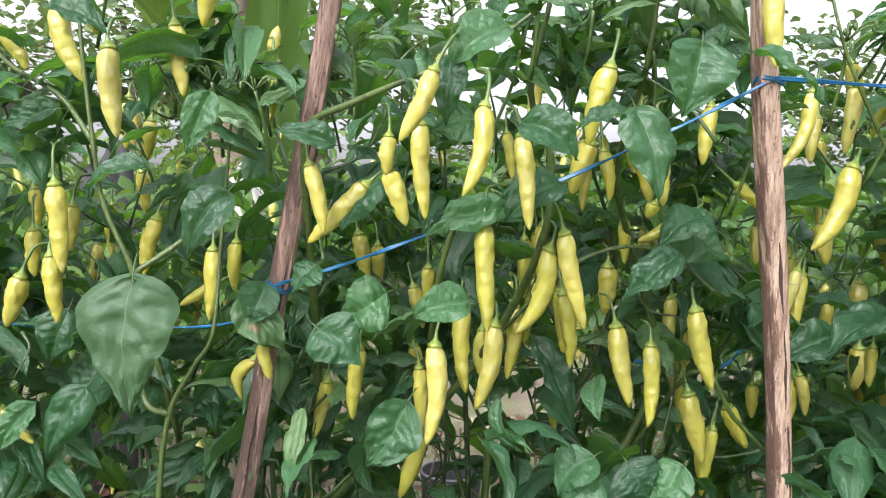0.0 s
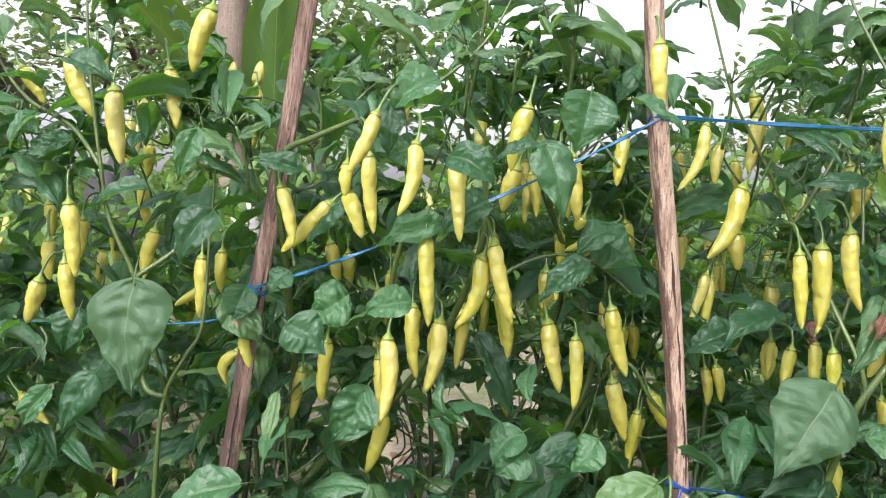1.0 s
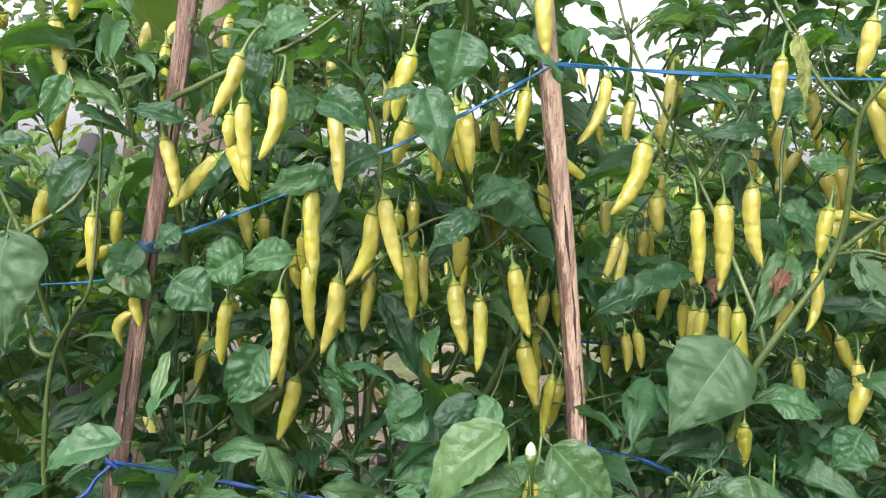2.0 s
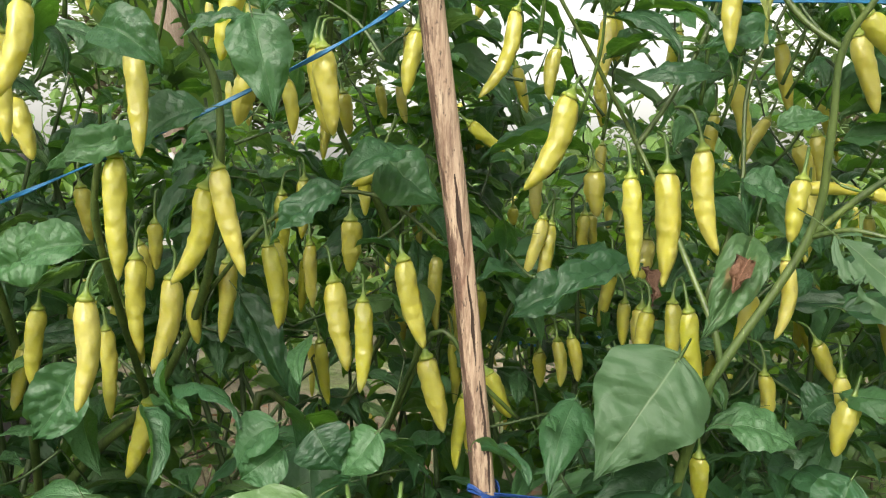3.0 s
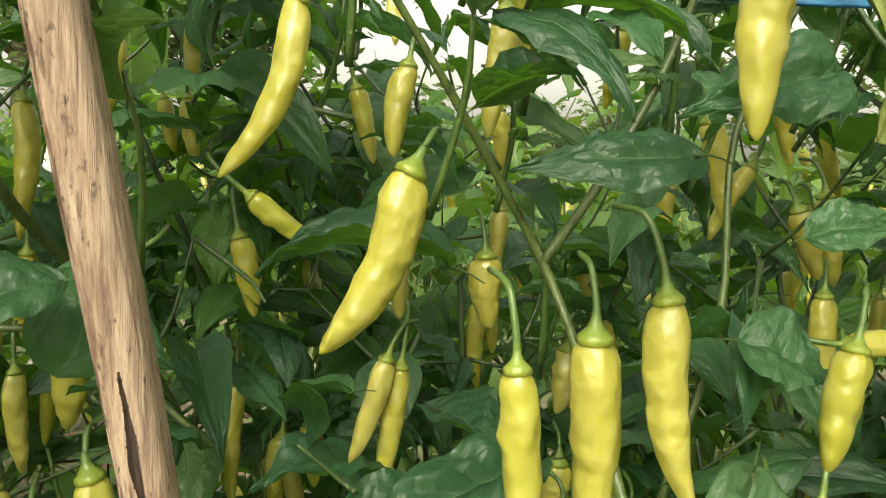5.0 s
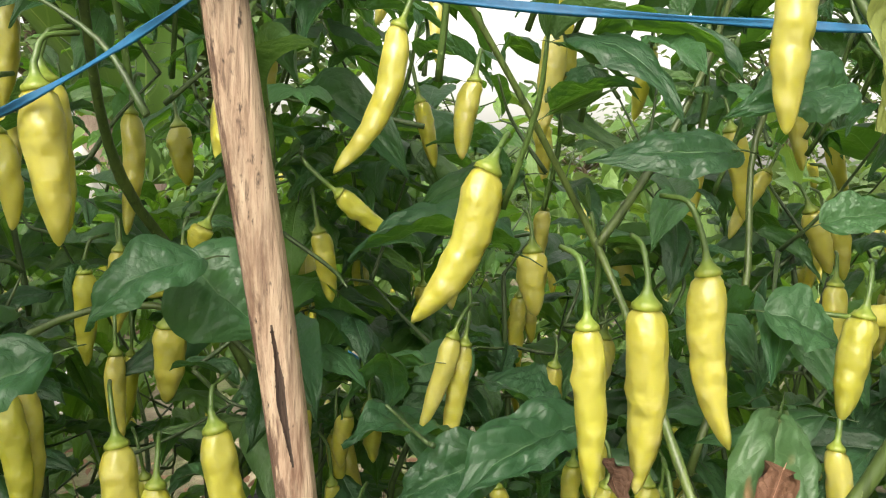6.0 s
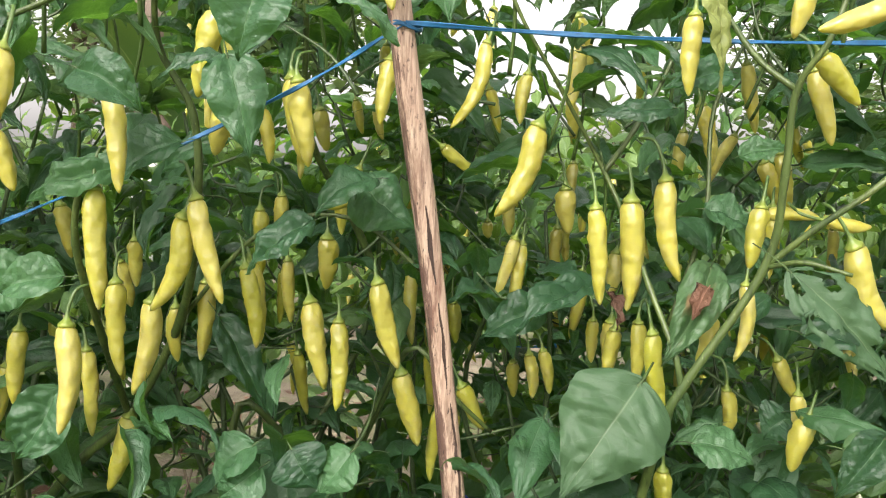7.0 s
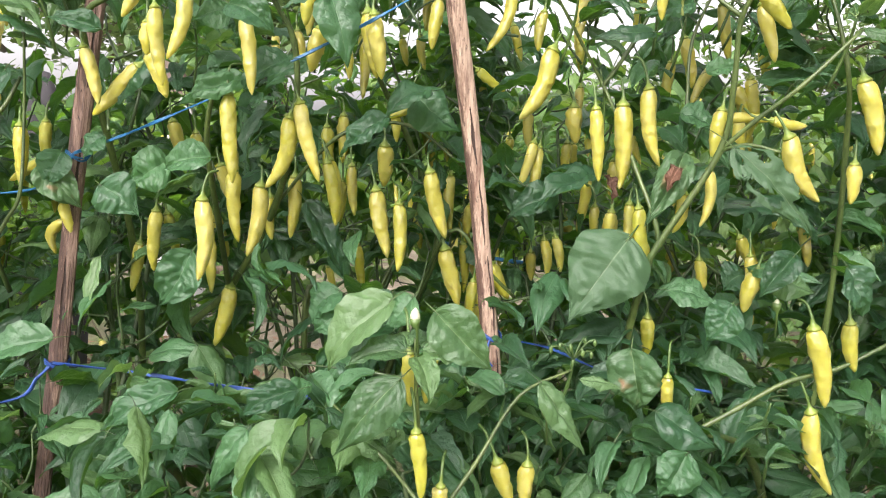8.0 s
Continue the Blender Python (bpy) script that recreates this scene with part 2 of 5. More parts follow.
WOOD_PALE = wood_material("stake_wood", (0.075, 0.040, 0.027), (0.285, 0.195, 0.140), (0.46, 0.36, 0.27), bark=((0.13, 0.072, 0.052), 0.80))
WOOD_DARK = wood_material("stake_bark", (0.06, 0.036, 0.028), (0.165, 0.102, 0.078), (0.31, 0.22, 0.17), 0.8, bark=((0.085, 0.05, 0.038), 1.1))
CRACK = wood_material("stake_crack", (0.012, 0.008, 0.006), (0.03, 0.018, 0.013), (0.07, 0.04, 0.03), 0.9)


def tape_material(name, c1, c2):
    m, nt, b = mat(name)
    f = noise_tex(nt, 90, 3, 0.6)
    nt.links.new(ramp(nt, f, [(0.3, c1), (0.7, c2)]), b.inputs["Base Color"])
    b.inputs["Roughness"].default_value = 0.42
    bump(nt, b, noise_tex(nt, 300, 2, 0.5), 0.4, 0.0006)
    return m


TAPE = tape_material("blue_raffia", (0.003, 0.060, 0.145), (0.007, 0.115, 0.25))
TAPE_DARK = tape_material("dark_blue_raffia", (0.008, 0.03, 0.13), (0.02, 0.07, 0.26))


def soil_material():
    m, nt, b = mat("dry_soil")
    a, c, g = noise_tex(nt, 2.3, 5, 0.6), noise_tex(nt, 17, 5, 0.65), noise_tex(nt, 120, 4, 0.6)
    col = ramp(nt, a, [(0.3, (0.075, 0.060, 0.040)), (0.52, (0.175, 0.147, 0.10)), (0.72, (0.38, 0.325, 0.235))])
    col = mix_col(nt, math_node(nt, "MULTIPLY", math_node(nt, "SUBTRACT", c, 0.5, True), 2.5, True), col, (0.11, 0.078, 0.052))
    col = mix_col(nt, math_node(nt, "MULTIPLY", math_node(nt, "SUBTRACT", g, 0.55, True), 3, True), col, (0.30, 0.25, 0.20))
    sod = noise_tex(nt, 0.9, 6, 0.7)
    blade = noise_tex(nt, 45, 4, 0.7)
    grass = ramp(nt, blade, [(0.35, (0.05, 0.085, 0.022)), (0.65, (0.15, 0.21, 0.06))])
    col = mix_col(nt, math_node(nt, "MULTIPLY", math_node(nt, "SUBTRACT", sod, 0.46, True), 7.0, True), col, grass)
    nt.links.new(col, b.inputs["Base Color"])
    b.inputs["Roughness"].default_value = 0.95
    bump(nt, b, math_node(nt, "ADD", c, math_node(nt, "MULTIPLY", g, 0.4)), 0.8, 0.02)
    return m


SOIL = soil_material()


def plain(name, col, rough, scale=30, amount=0.35):
    m, nt, b = mat(name)
    f = noise_tex(nt, scale, 4, 0.6)
    d = tuple(c * (1 - amount) for c in col)
    nt.links.new(ramp(nt, f, [(0.3, d), (0.7, col)]), b.inputs["Base Color"])
    b.inputs["Roughness"].default_value = rough
    bump(nt, b, noise_tex(nt, scale * 6, 3, 0.5), 0.3, 0.002)
    return m


POT_BLACK = plain("black_plastic", (0.018, 0.018, 0.022), 0.4)
POT_RIM = plain("grey_plastic_rim", (0.16, 0.16, 0.18), 0.4)
PLASTER = plain("grey_plaster", (0.34, 0.33, 0.32), 0.9, 4, 0.25)
ROOFING = plain("rusty_roof_sheet", (0.30, 0.27, 0.25), 0.7, 6, 0.4)
TARP_WHITE = plain("white_sack", (0.50, 0.49, 0.47), 0.6, 12, 0.2)
DARK_CLOTH = plain("dark_tarpaulin", (0.03, 0.028, 0.03), 0.8, 12)
BANANA_BARK = wood_material("banana_stem", (0.07, 0.048, 0.034), (0.15, 0.11, 0.085), (0.26, 0.21, 0.17), 0.8)
PETAL = plain("white_petal", (0.44, 0.46, 0.31), 0.5, 400, 0.25)

# ---- mesh helpers ----
def finish(name, bm, material, parent=None, label="", smooth=True):
    me = bpy.data.meshes.new(name)
    bm.normal_update()
    bm.to_mesh(me)
    bm.free()
    for m in material if isinstance(material, (list, tuple)) else [material]:
        me.materials.append(m)
    if smooth:
        me.polygons.foreach_set("use_smooth", [True] * len(me.polygons))
    return placed(name, me, parent, label)


def placed(name, me, parent=None, label="", m=None):
    ob = new(name, me)
    if m is not None:
        ob.matrix_basis = m
    if parent is not None:
        ob.parent = parent
    return tagged(ob, label)


def part(name, bm, material, parent, label=""):
    return finish(name, bm, material, parent, label)


def smooth_line(pts, steps=5):
    """Catmull-Rom points through pts."""
    p = [Vector(q) for q in pts]
    if len(p) < 3:
        return [p[0].lerp(p[-1], i / steps) for i in range(steps + 1)]
    ext = [p[0] * 2 - p[1]] + p + [p[-1] * 2 - p[-2]]
    out = []
    for i in range(1, len(ext) - 2):
        a, b, c, d = ext[i - 1:i + 3]
        for k in range(steps):
            t = k / steps
            out.append(0.5 * ((2 * b) + (c - a) * t + (2 * a - 5 * b + 4 * c - d) * t * t + (3 * b - a - 3 * c + d) * t ** 3))
    out.append(p[-1])
    return out


def tube(bm, pts, radii, sides=6, caps=True, mi=0):
    """A tapered tube through pts."""
    n = len(pts)
    rings, ref = [], Vector((0.31, 0.87, 0.38))
    for i, p in enumerate(pts):
        d = (pts[min(i + 1, n - 1)] - pts[max(i - 1, 0)])
        d = d.normalized() if d.length > 1e-9 else Vector((0, 0, 1))
        e1 = d.cross(ref)
        e1 = e1.normalized() if e1.length > 1e-4 else d.orthogonal().normalized()
        e2 = d.cross(e1)
        r = radii[i] if isinstance(radii, (list, tuple)) else radii
        rings.append([bm.verts.new(p + r * (math.cos(2 * math.pi * k / sides) * e1 + math.sin(2 * math.pi * k / sides) * e2)) for k in range(sides)])
    for a, b in zip(rings, rings[1:]):
        for k in range(sides):
            f = bm.faces.new((a[k], a[(k + 1) % sides], b[(k + 1) % sides], b[k]))
            f.material_index = mi
    if caps:
        bm.faces.new(list(reversed(rings[0]))).material_index = mi
        bm.faces.new(rings[-1]).material_index = mi
    return rings


def branch(bm, pts, r0, r1, sides=6, steps=4, knobs=0.12, mi=0):
    line = smooth_line(pts, steps)
    n = len(line) - 1
    radii = [(r0 + (r1 - r0) * i / n) * (1 + (knobs if i % steps == 0 and 0 < i < n else 0)) for i in range(n + 1)]
    tube(bm, line, radii, sides, True, mi)


# ---- leaves ----
OVATE = ((0, 0.05), (0.03, 0.36), (0.08, 0.64), (0.15, 0.86), (0.24, 0.98), (0.34, 1.0), (0.45, 0.93), (0.56, 0.79), (0.67, 0.60), (0.77, 0.40), (0.86, 0.22), (0.93, 0.10), (1.0, 0.0))
OBLONG = ((0, 0.05), (0.06, 0.6), (0.14, 0.9), (0.3, 1.0), (0.7, 0.97), (0.86, 0.75), (0.95, 0.4), (1.0, 0.0))


def leaf_profile(v, belly, shape):
    """Width of the blade along its length: round shoulders at the foot, a drawn-out tip."""
    x = v ** belly
    n = len(shape) - 1
    for i in range(n):
        (x0, w0), (x1, w1) = shape[i], shape[i + 1]
        if x <= x1:
            (xa, wa), (xb, wb) = shape[max(i - 1, 0)], shape[min(i + 2, n)]
            h, t = x1 - x0, (x - x0) / (x1 - x0)
            m0, m1 = (w1 - wa) / (x1 - xa) * h, (wb - w0) / (xb - x0) * h
            return max(0.0, (2 * t ** 3 - 3 * t * t + 1) * w0 + (t ** 3 - 2 * t * t + t) * m0 + (3 * t * t - 2 * t ** 3) * w1 + (t ** 3 - t * t) * m1)
    return 0.0


def leaf_verts(seed, nu, nv, fold, bend, wave, belly=1.0, petiole=0.24, eaten=0.0, curl=0.7, pucker=0.06, shape=OVATE, roll=None):
    """A leaf blade one long along +y, one wide across x, facing +z, with its stalk behind the base.
    It is folded along the midrib, bent down towards the tip, rolled at the margin and wavy."""
    rng = random.Random(seed)
    ph, lean, k = rng.uniform(0, 6.28), rng.uniform(-0.10, 0.10), rng.uniform(1.6, 2.8)
    twist, rolled = rng.uniform(-curl, curl), rng.uniform(-0.1, 0.5)
    roll = rolled if roll is None else roll
    spine, y, z = [], 0.0, 0.0
    for j in range(nv + 1):
        th = bend * (0.45 - (j / nv) ** 1.35)
        spine.append((y, z, th))
        y, z = y + math.cos(th) / nv, z + math.sin(th) / nv
    ey, ez = spine[-1][:2]
    turn, size = math.atan2(ez, ey), math.hypot(ey, ez)
    verts, uvs, faces = [], [], []
    for j in range(nv + 1):
        v = j / nv
        half = 0.5 * leaf_profile(v, belly, shape)
        sy, sz, th = spine[j]
        cy, cz = (sy * math.cos(turn) + sz * math.sin(turn)) / size, (sz * math.cos(turn) - sy * math.sin(turn)) / size
        th -= turn
        for i in range(nu + 1):
            u = -1 + 2 * i / nu
            ragged = 1 + (0.022 * math.sin(9 * v * k + ph + 2 * u) + 0.010 * math.sin(23 * v * k + 2 * ph)) * abs(u)
            if eaten and abs(u) > 0.9:
                ragged -= eaten * max(0, math.sin(v * 31 + ph) * math.sin(v * 17 + u))
            x = u * half * ragged * (1 - 0.25 * fold)
            h = 0.62 * fold * abs(u) * half - roll * abs(u) ** 3 * half
            h += wave * abs(u) ** 1.5 * math.sin(math.pi * min(1, v * 1.05)) ** 0.5 * (math.sin(k * 6.28 * v + ph + (1.9 if u > 0 else 0)) + 0.4 * math.sin(2.3 * k * 6.28 * v + 2 * ph - (1.7 if u > 0 else 0)))
            puff = abs(math.sin(math.pi * (6.5 * v - 1.9 * abs(u) ** 1.4 + 1.1 * noise.noise(Vector((u * 1.5, v * 3, seed))))))
            h += pucker * puff * min(1.0, 3 * abs(u)) * half * (1.2 - abs(u) * 0.6)
            h += (0.012 + 0.5 * pucker) * noise.noise(Vector((u * 1.8 + seed, v * 5, 0.5))) + pucker * 0.3 * noise.noise(Vector((u * 4, v * 10, seed)))
            a = twist * (v - 0.4)
            x, h = x * math.cos(a) - h * math.sin(a), h * math.cos(a) + x * math.sin(a) * 0.62
            back = 0.045 * abs(u) ** 1.5 * max(0, 1 - v / 0.2)
            verts.append((x + lean * math.sin(math.pi * v), cy - h * math.sin(th) - back, cz + h * math.cos(th)))
            uvs.append((0.5 + 0.5 * u, v))
    w = nu + 1
    for j in range(nv):
        for i in range(nu):
            u, v = -1 + 2 * (i + 0.5) / nu, (j + 0.5) / nv
            if eaten > 0.7 and abs(u) > 0.12 and noise.noise(Vector((u * 2.6, v * 7.0, seed * 0.37))) > 0.22:
                continue
            faces.append((j * w + i, j * w + i + 1, (j + 1) * w + i + 1, (j + 1) * w + i))
    mats = [0] * len(faces)
    # stalk: a thin three-sided tube
    base = len(verts)
    for s in range(4):
        t = s / 3
        c = Vector((0, -petiole * t + 0.03, 0.0 - 0.55 * petiole * t * t))
        r = 0.0125 - 0.006 * t
        for q in range(3):
            an = 2.094 * q + 0.5
            verts.append((c.x + r * math.cos(an) * 1.6, c.y, c.z + r * math.sin(an)))
            uvs.append((0.5, 0.01))
    for s in range(3):
        for q in range(3):
            a, b = base + 3 * s + q, base + 3 * s + (q + 1) % 3
            faces.append((a, b, b + 3, a + 3))
            mats.append(1)
    return verts, uvs, faces, mats


def leaf_mesh(name, data, mats):
    verts, uvs, faces, idx = data
    me = bpy.data.meshes.new(name)
    me.from_pydata(verts, [], faces)
    uvl = me.uv_layers.new(name="UVMap")
    flat = [c for f in faces for vi in f for c in uvs[vi]]
    uvl.data.foreach_set("uv", flat)
    for m in mats:
        me.materials.append(m)
    me.polygons.foreach_set("material_index", idx)
    me.polygons.foreach_set("use_smooth", [True] * len(faces))
    return me


def leaf_matrix(base, tip, width, face=(0, -1, 0.45), thick=None):
    """The pose of a unit leaf that runs from base to tip and looks towards face."""
    base, tip = Vector(base), Vector(tip)
    y = tip - base
    length = y.length
    y.normalize()
    z = Vector(face)
    z = (z - y * z.dot(y))
    z = z.normalized() if z.length > 1e-4 else y.orthogonal().normalized()
    x = y.cross(z)
    rot = Matrix((x, y, z)).transposed().to_4x4()
    return Matrix.Translation(base) @ rot @ Matrix.Diagonal((width, length, thick or 0.5 * (width + length), 1))


RNG = random.Random(11)
FLAT = [leaf_verts(80 + i, 20, 48, RNG.uniform(0.05, 0.2), RNG.uniform(0.3, 0.6), RNG.uniform(0.03, 0.045), RNG.uniform(0.85, 0.98), curl=0.15, pucker=0.075, roll=0.2) for i in range(4)]
BIG = [leaf_verts(100 + i, 14, 36, RNG.uniform(0.15, 0.75), RNG.uniform(0.5, 1.5), RNG.uniform(0.02, 0.045), RNG.uniform(0.9, 1.15), curl=0.45, pucker=0.085) for i in range(12)]
SMALL = [leaf_verts(200 + i, 8, 14, RNG.uniform(0.1, 1.0), RNG.uniform(0.4, 1.9), RNG.uniform(0.03, 0.07), RNG.uniform(0.85, 1.15), pucker=0.055) for i in range(16)]
NARROW = [leaf_verts(430 + i, 6, 12, RNG.uniform(0.5, 1.2), RNG.uniform(0.8, 2.4), RNG.uniform(0.05, 0.1), RNG.uniform(0.9, 1.1), pucker=0.0) for i in range(6)]
NARROW_MESH = [leaf_mesh("leaf", d, [LEAF_YOUNG_OR_LIT if i % 2 else LEAF, PETIOLE]) for i, d in enumerate(NARROW)]
CRUMPLED = [leaf_verts(140 + i, 18, 40, RNG.uniform(0.3, 0.8), RNG.uniform(0.6, 1.3), RNG.uniform(0.045, 0.065), RNG.uniform(0.9, 1.1), curl=0.4, pucker=0.13) for i in range(5)]
FLAT_MESH = [leaf_mesh("leaf", d, [LEAF_GREYER, PETIOLE]) for d in FLAT]
BIG_MESH = [leaf_mesh("leaf", d, [LEAF, PETIOLE]) for d in BIG + CRUMPLED]
SMALL_MESH = [leaf_mesh("leaf", d, [LEAF, PETIOLE]) for d in SMALL]
YOUNG_BIG = [leaf_mesh("leaf", d, [LEAF_YOUNG_OR_LIT, PETIOLE]) for d in BIG[2:8]]
YOUNG_OR_LIT_MESH = [leaf_mesh("leaf", d, [LEAF_YOUNG_OR_LIT, PETIOLE]) for d in SMALL[:6]]
SPOT_MESH = [leaf_mesh("leaf", d, [LEAF_SPOT, PETIOLE]) for d in CRUMPLED[:3]]
CRUMPLED_MESH = [leaf_mesh("leaf", d, [LEAF, PETIOLE]) for d in CRUMPLED]
EATEN_MESH = leaf_mesh("leaf", leaf_verts(333, 26, 46, 0.25, 0.8, 0.05, 1.0, 0.3, 0.75, 0.2), [LEAF_GREYER, PETIOLE])
DRY_MESH = leaf_mesh("leaf", leaf_verts(414, 10, 12, 0.9, 1.6, 0.16, 1.0, 0.2, 0.6), [LEAF_DRY, LEAF_DRY])
PALE_MESH = leaf_mesh("leaf", FLAT[2], [LEAF_PALE, STALK])
MID = [leaf_verts(250 + i, 4, 7, RNG.uniform(0.1, 0.8), RNG.uniform(0.3, 1.5), RNG.uniform(0.02, 0.06), RNG.uniform(0.85, 1.15), pucker=0.0) for i in range(10)]
TINY = [leaf_verts(300 + i, 2, 4, RNG.uniform(0.2, 0.6), RNG.uniform(0.3, 1.2), 0.04, pucker=0.0) for i in range(4)]

# ---- plants: an Empty at each foot ----
PLANTS, CLEAR = {}, []
# mean camera position; the foliage is thinned to fit the view from here
VIEW_SPOT = Vector((0.16, -0.05, 0.90))


def plant(key, x, y, label):
    ob = new("pepper_plant")
    ob.location = (x, y, 0)
    PLANTS[key] = ob
    tagged(ob, label, "pepper plant", "row of pepper plants")
    return ob


def under(key, ob):
    """Hang a part given in world coordinates under its plant."""
    p = PLANTS[key] if isinstance(key, str) else key
    ob.parent = p
    ob.matrix_parent_inverse = Matrix.Translation(p.location).inverted()
    return ob


FRUIT_PROFILE = ((0, 0.40), (0.012, 0.58), (0.04, 0.80), (0.09, 0.94), (0.16, 1.0), (0.23, 0.99), (0.30, 0.99), (0.37, 0.96), (0.44, 0.94), (0.51, 0.91), (0.58, 0.87), (0.65, 0.81), (0.72, 0.74), (0.79, 0.65), (0.86, 0.53), (0.92, 0.40), (0.97, 0.24), (1.0, 0.06))


def fruit_parts(length, width, seed, bow=None, hook=None):
    """The body and the stalk of one pepper hanging from the origin along -z, as two bmeshes."""
    rng = random.Random(seed)
    ang = rng.uniform(0, 6.28)
    side = Vector((math.cos(ang), math.sin(ang) * 0.5, 0)) if bow is None else Vector((1, 0, 0))
    bow = rng.uniform(0.01, 0.06) if bow is None else bow
    hook = rng.uniform(-0.05, 0.05) if hook is None else hook
    sides, ph = 16, rng.uniform(0, 6.28)
    bm = bmesh.new()
    rings = []
    lumps = [(rng.uniform(0.08, 0.9), rng.uniform(0, 6.28), rng.uniform(-0.17, 0.15)) for _ in range(18)]
    for s, f in FRUIT_PROFILE:
        c = Vector((0, 0, -length * s)) + side * length * (bow * math.sin(math.pi * s) + hook * s * s * (s - 1) * 3)
        ring = []
        for k in range(sides):
            a = 2 * math.pi * k / sides
            r = 0.5 * width * f * (1 + 0.05 * math.sin(3 * a + ph) + 0.11 * noise.noise(Vector((math.cos(a) * 1.4 + ph, math.sin(a) * 1.4, s * 8))))
            for ls, la, lh in lumps:
                r *= 1 + lh * math.exp(-((s - ls) / 0.05) ** 2) * max(0, math.cos(a - la)) ** 2
            ring.append(bm.verts.new(c + Vector((r * math.cos(a), r * math.sin(a), 0))))
        rings.append(ring)
    for a, b in zip(rings, rings[1:]):
        for k in range(sides):
            bm.faces.new((a[k], b[k], b[(k + 1) % sides], a[(k + 1) % sides]))
    bm.faces.new(rings[0])
    bm.faces.new(list(reversed(rings[-1])))
    st = bmesh.new()
    w = width
    out = Vector((rng.uniform(-0.5, 0.5), rng.uniform(0.5, 0.9), 0)).normalized()
    top = rng.uniform(0.014, 0.026)
    line = [Vector((0, 0, -0.012 * length)), Vector((0, 0, 0.08 * w)), Vector((0, 0, 0.16 * w)), Vector((0, 0, 0.27 * w)), Vector((0, 0, 0.40 * w))]
    line += smooth_line([Vector((0, 0, 0.58 * w)), Vector((0, 0, 0.6 * top)) + out * 0.001, Vector((0, 0, top)) + out * 0.005, Vector((0, 0, top * 1.12)) + out * rng.uniform(0.012, 0.018)], 3)
    tube(st, line, [0.36 * w, 0.345 * w, 0.26 * w, 0.165 * w, 0.11 * w] + [0.00115 - 0.00002 * k for k in range(10)], 8)
    return bm, st


def pepper(key, top, tip, width, bow=None, clear=True):
    """One ripe pepper whose shoulder is at top and whose point is at tip, with its stalk as a part of it."""
    top, tip = Vector(top), Vector(tip)
    axis = tip - top
    seed = int(abs(top.x * 7919 + top.z * 104729 + tip.y * 1299) * 1000) % 100003
    body, stalk = fruit_parts(axis.length, width, seed, bow)
    m = Matrix.Translation(top) @ Vector((0, 0, -1)).rotation_difference(axis).to_matrix().to_4x4()
    ob = finish("pepper", body, FRUIT)
    ob.matrix_basis = m
    under(key, ob)
    finish("stalk", stalk, STALK, ob, "green curved stalk with its cap")
    if clear:
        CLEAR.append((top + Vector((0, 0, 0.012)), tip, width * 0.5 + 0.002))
    return ob


def big_leaf(key, base, tip, width, kind=0, face=None):
    """One large leaf of its own."""
    base, tip = Vector(base), Vector(tip)
    n = int(abs(base.x * 971 + base.z * 577) * 100)
    if face is None:
        rng = random.Random(n)
        face = (rng.gauss(0, 0.45), -0.75, rng.uniform(0.3, 1.0))
    pool = {0: BIG_MESH, 1: SPOT_MESH, 2: [EATEN_MESH], 3: [PALE_MESH], 4: YOUNG_OR_LIT_MESH, 5: [DRY_MESH], 6: YOUNG_BIG, 7: FLAT_MESH, 8: CRUMPLED_MESH}[kind]
    ob = placed("leaf", pool[n % len(pool)], None, "", leaf_matrix(base, tip, width * 1.1, face))
    under(key, ob)
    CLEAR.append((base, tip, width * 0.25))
    return tagged(ob, {1: "green leaf with brown withered spots", 2: "leaf eaten full of holes by insects", 3: "yellowing pale leaf", 5: "withered brown curled leaf or leaf patch"}.get(kind, ""))

# ---- ground ----
def ground():
    bm = bmesh.new()
    xs = [-400, -60, -12, -5] + [-3 + 0.2 * i for i in range(31)] + [5, 12, 60, 400]
    ys = [-400, -60, -12, -5] + [-2 + 0.2 * i for i in range(41)] + [9, 14, 30, 80, 400]
    grid = []
    for y in ys:
        row = []
        for x in xs:
            near = max(0.0, 1 - max(abs(x), abs(y - 2)) / 5)
            ridge = 0.07 * math.exp(-((y - 0.75) / 0.32) ** 2) + 0.06 * math.exp(-((y - 1.95) / 0.32) ** 2) - 0.03
            h = near * (0.035 * noise.noise(Vector((x * 1.7, y * 1.7, 0.3))) + ridge)
            row.append(bm.verts.new((x, y, h)))
        grid.append(row)
    for a, b in zip(grid, grid[1:]):
        for i in range(len(xs) - 1):
            bm.faces.new((a[i], a[i + 1], b[i + 1], b[i]))
    ob = finish("ground", bm, SOIL)
    return tagged(ob, "pale dry soil with clods between the plant rows", "ground", kind="structure")


ground()

# ---- stakes ----
def stake(name, low, high, wide, deep, material, label, cracks=(), turn=0.0, seed=1, flaky=0.04):
    """A split wooden stake from low to high, rough-hewn, with cracks (z from, z to, side, half-width) cut into it."""
    low, high = Vector(low), Vector(high)
    n, sides = 760, 96
    bm = bmesh.new()
    rings, depth = [], []
    for j in range(n + 1):
        t = 0.45 * j / 100 if j < 100 else 0.45 + 0.55 * (j - 100) / (n - 100)
        c = low.lerp(high, t) + Vector((0.0035 * noise.noise(Vector((seed, t * 5, 0))), 0.003 * noise.noise(Vector((0, t * 5, seed))), 0))
        k = 1 + 0.10 * noise.noise(Vector((t * 9, seed, 2)))
        ring, marks = [], []
        drift = 0.16 * noise.noise(Vector((c.z * 11, seed, 5))) + 0.05 * noise.noise(Vector((c.z * 45, seed, 9)))
        edges, inside, lips = {}, set(), set()
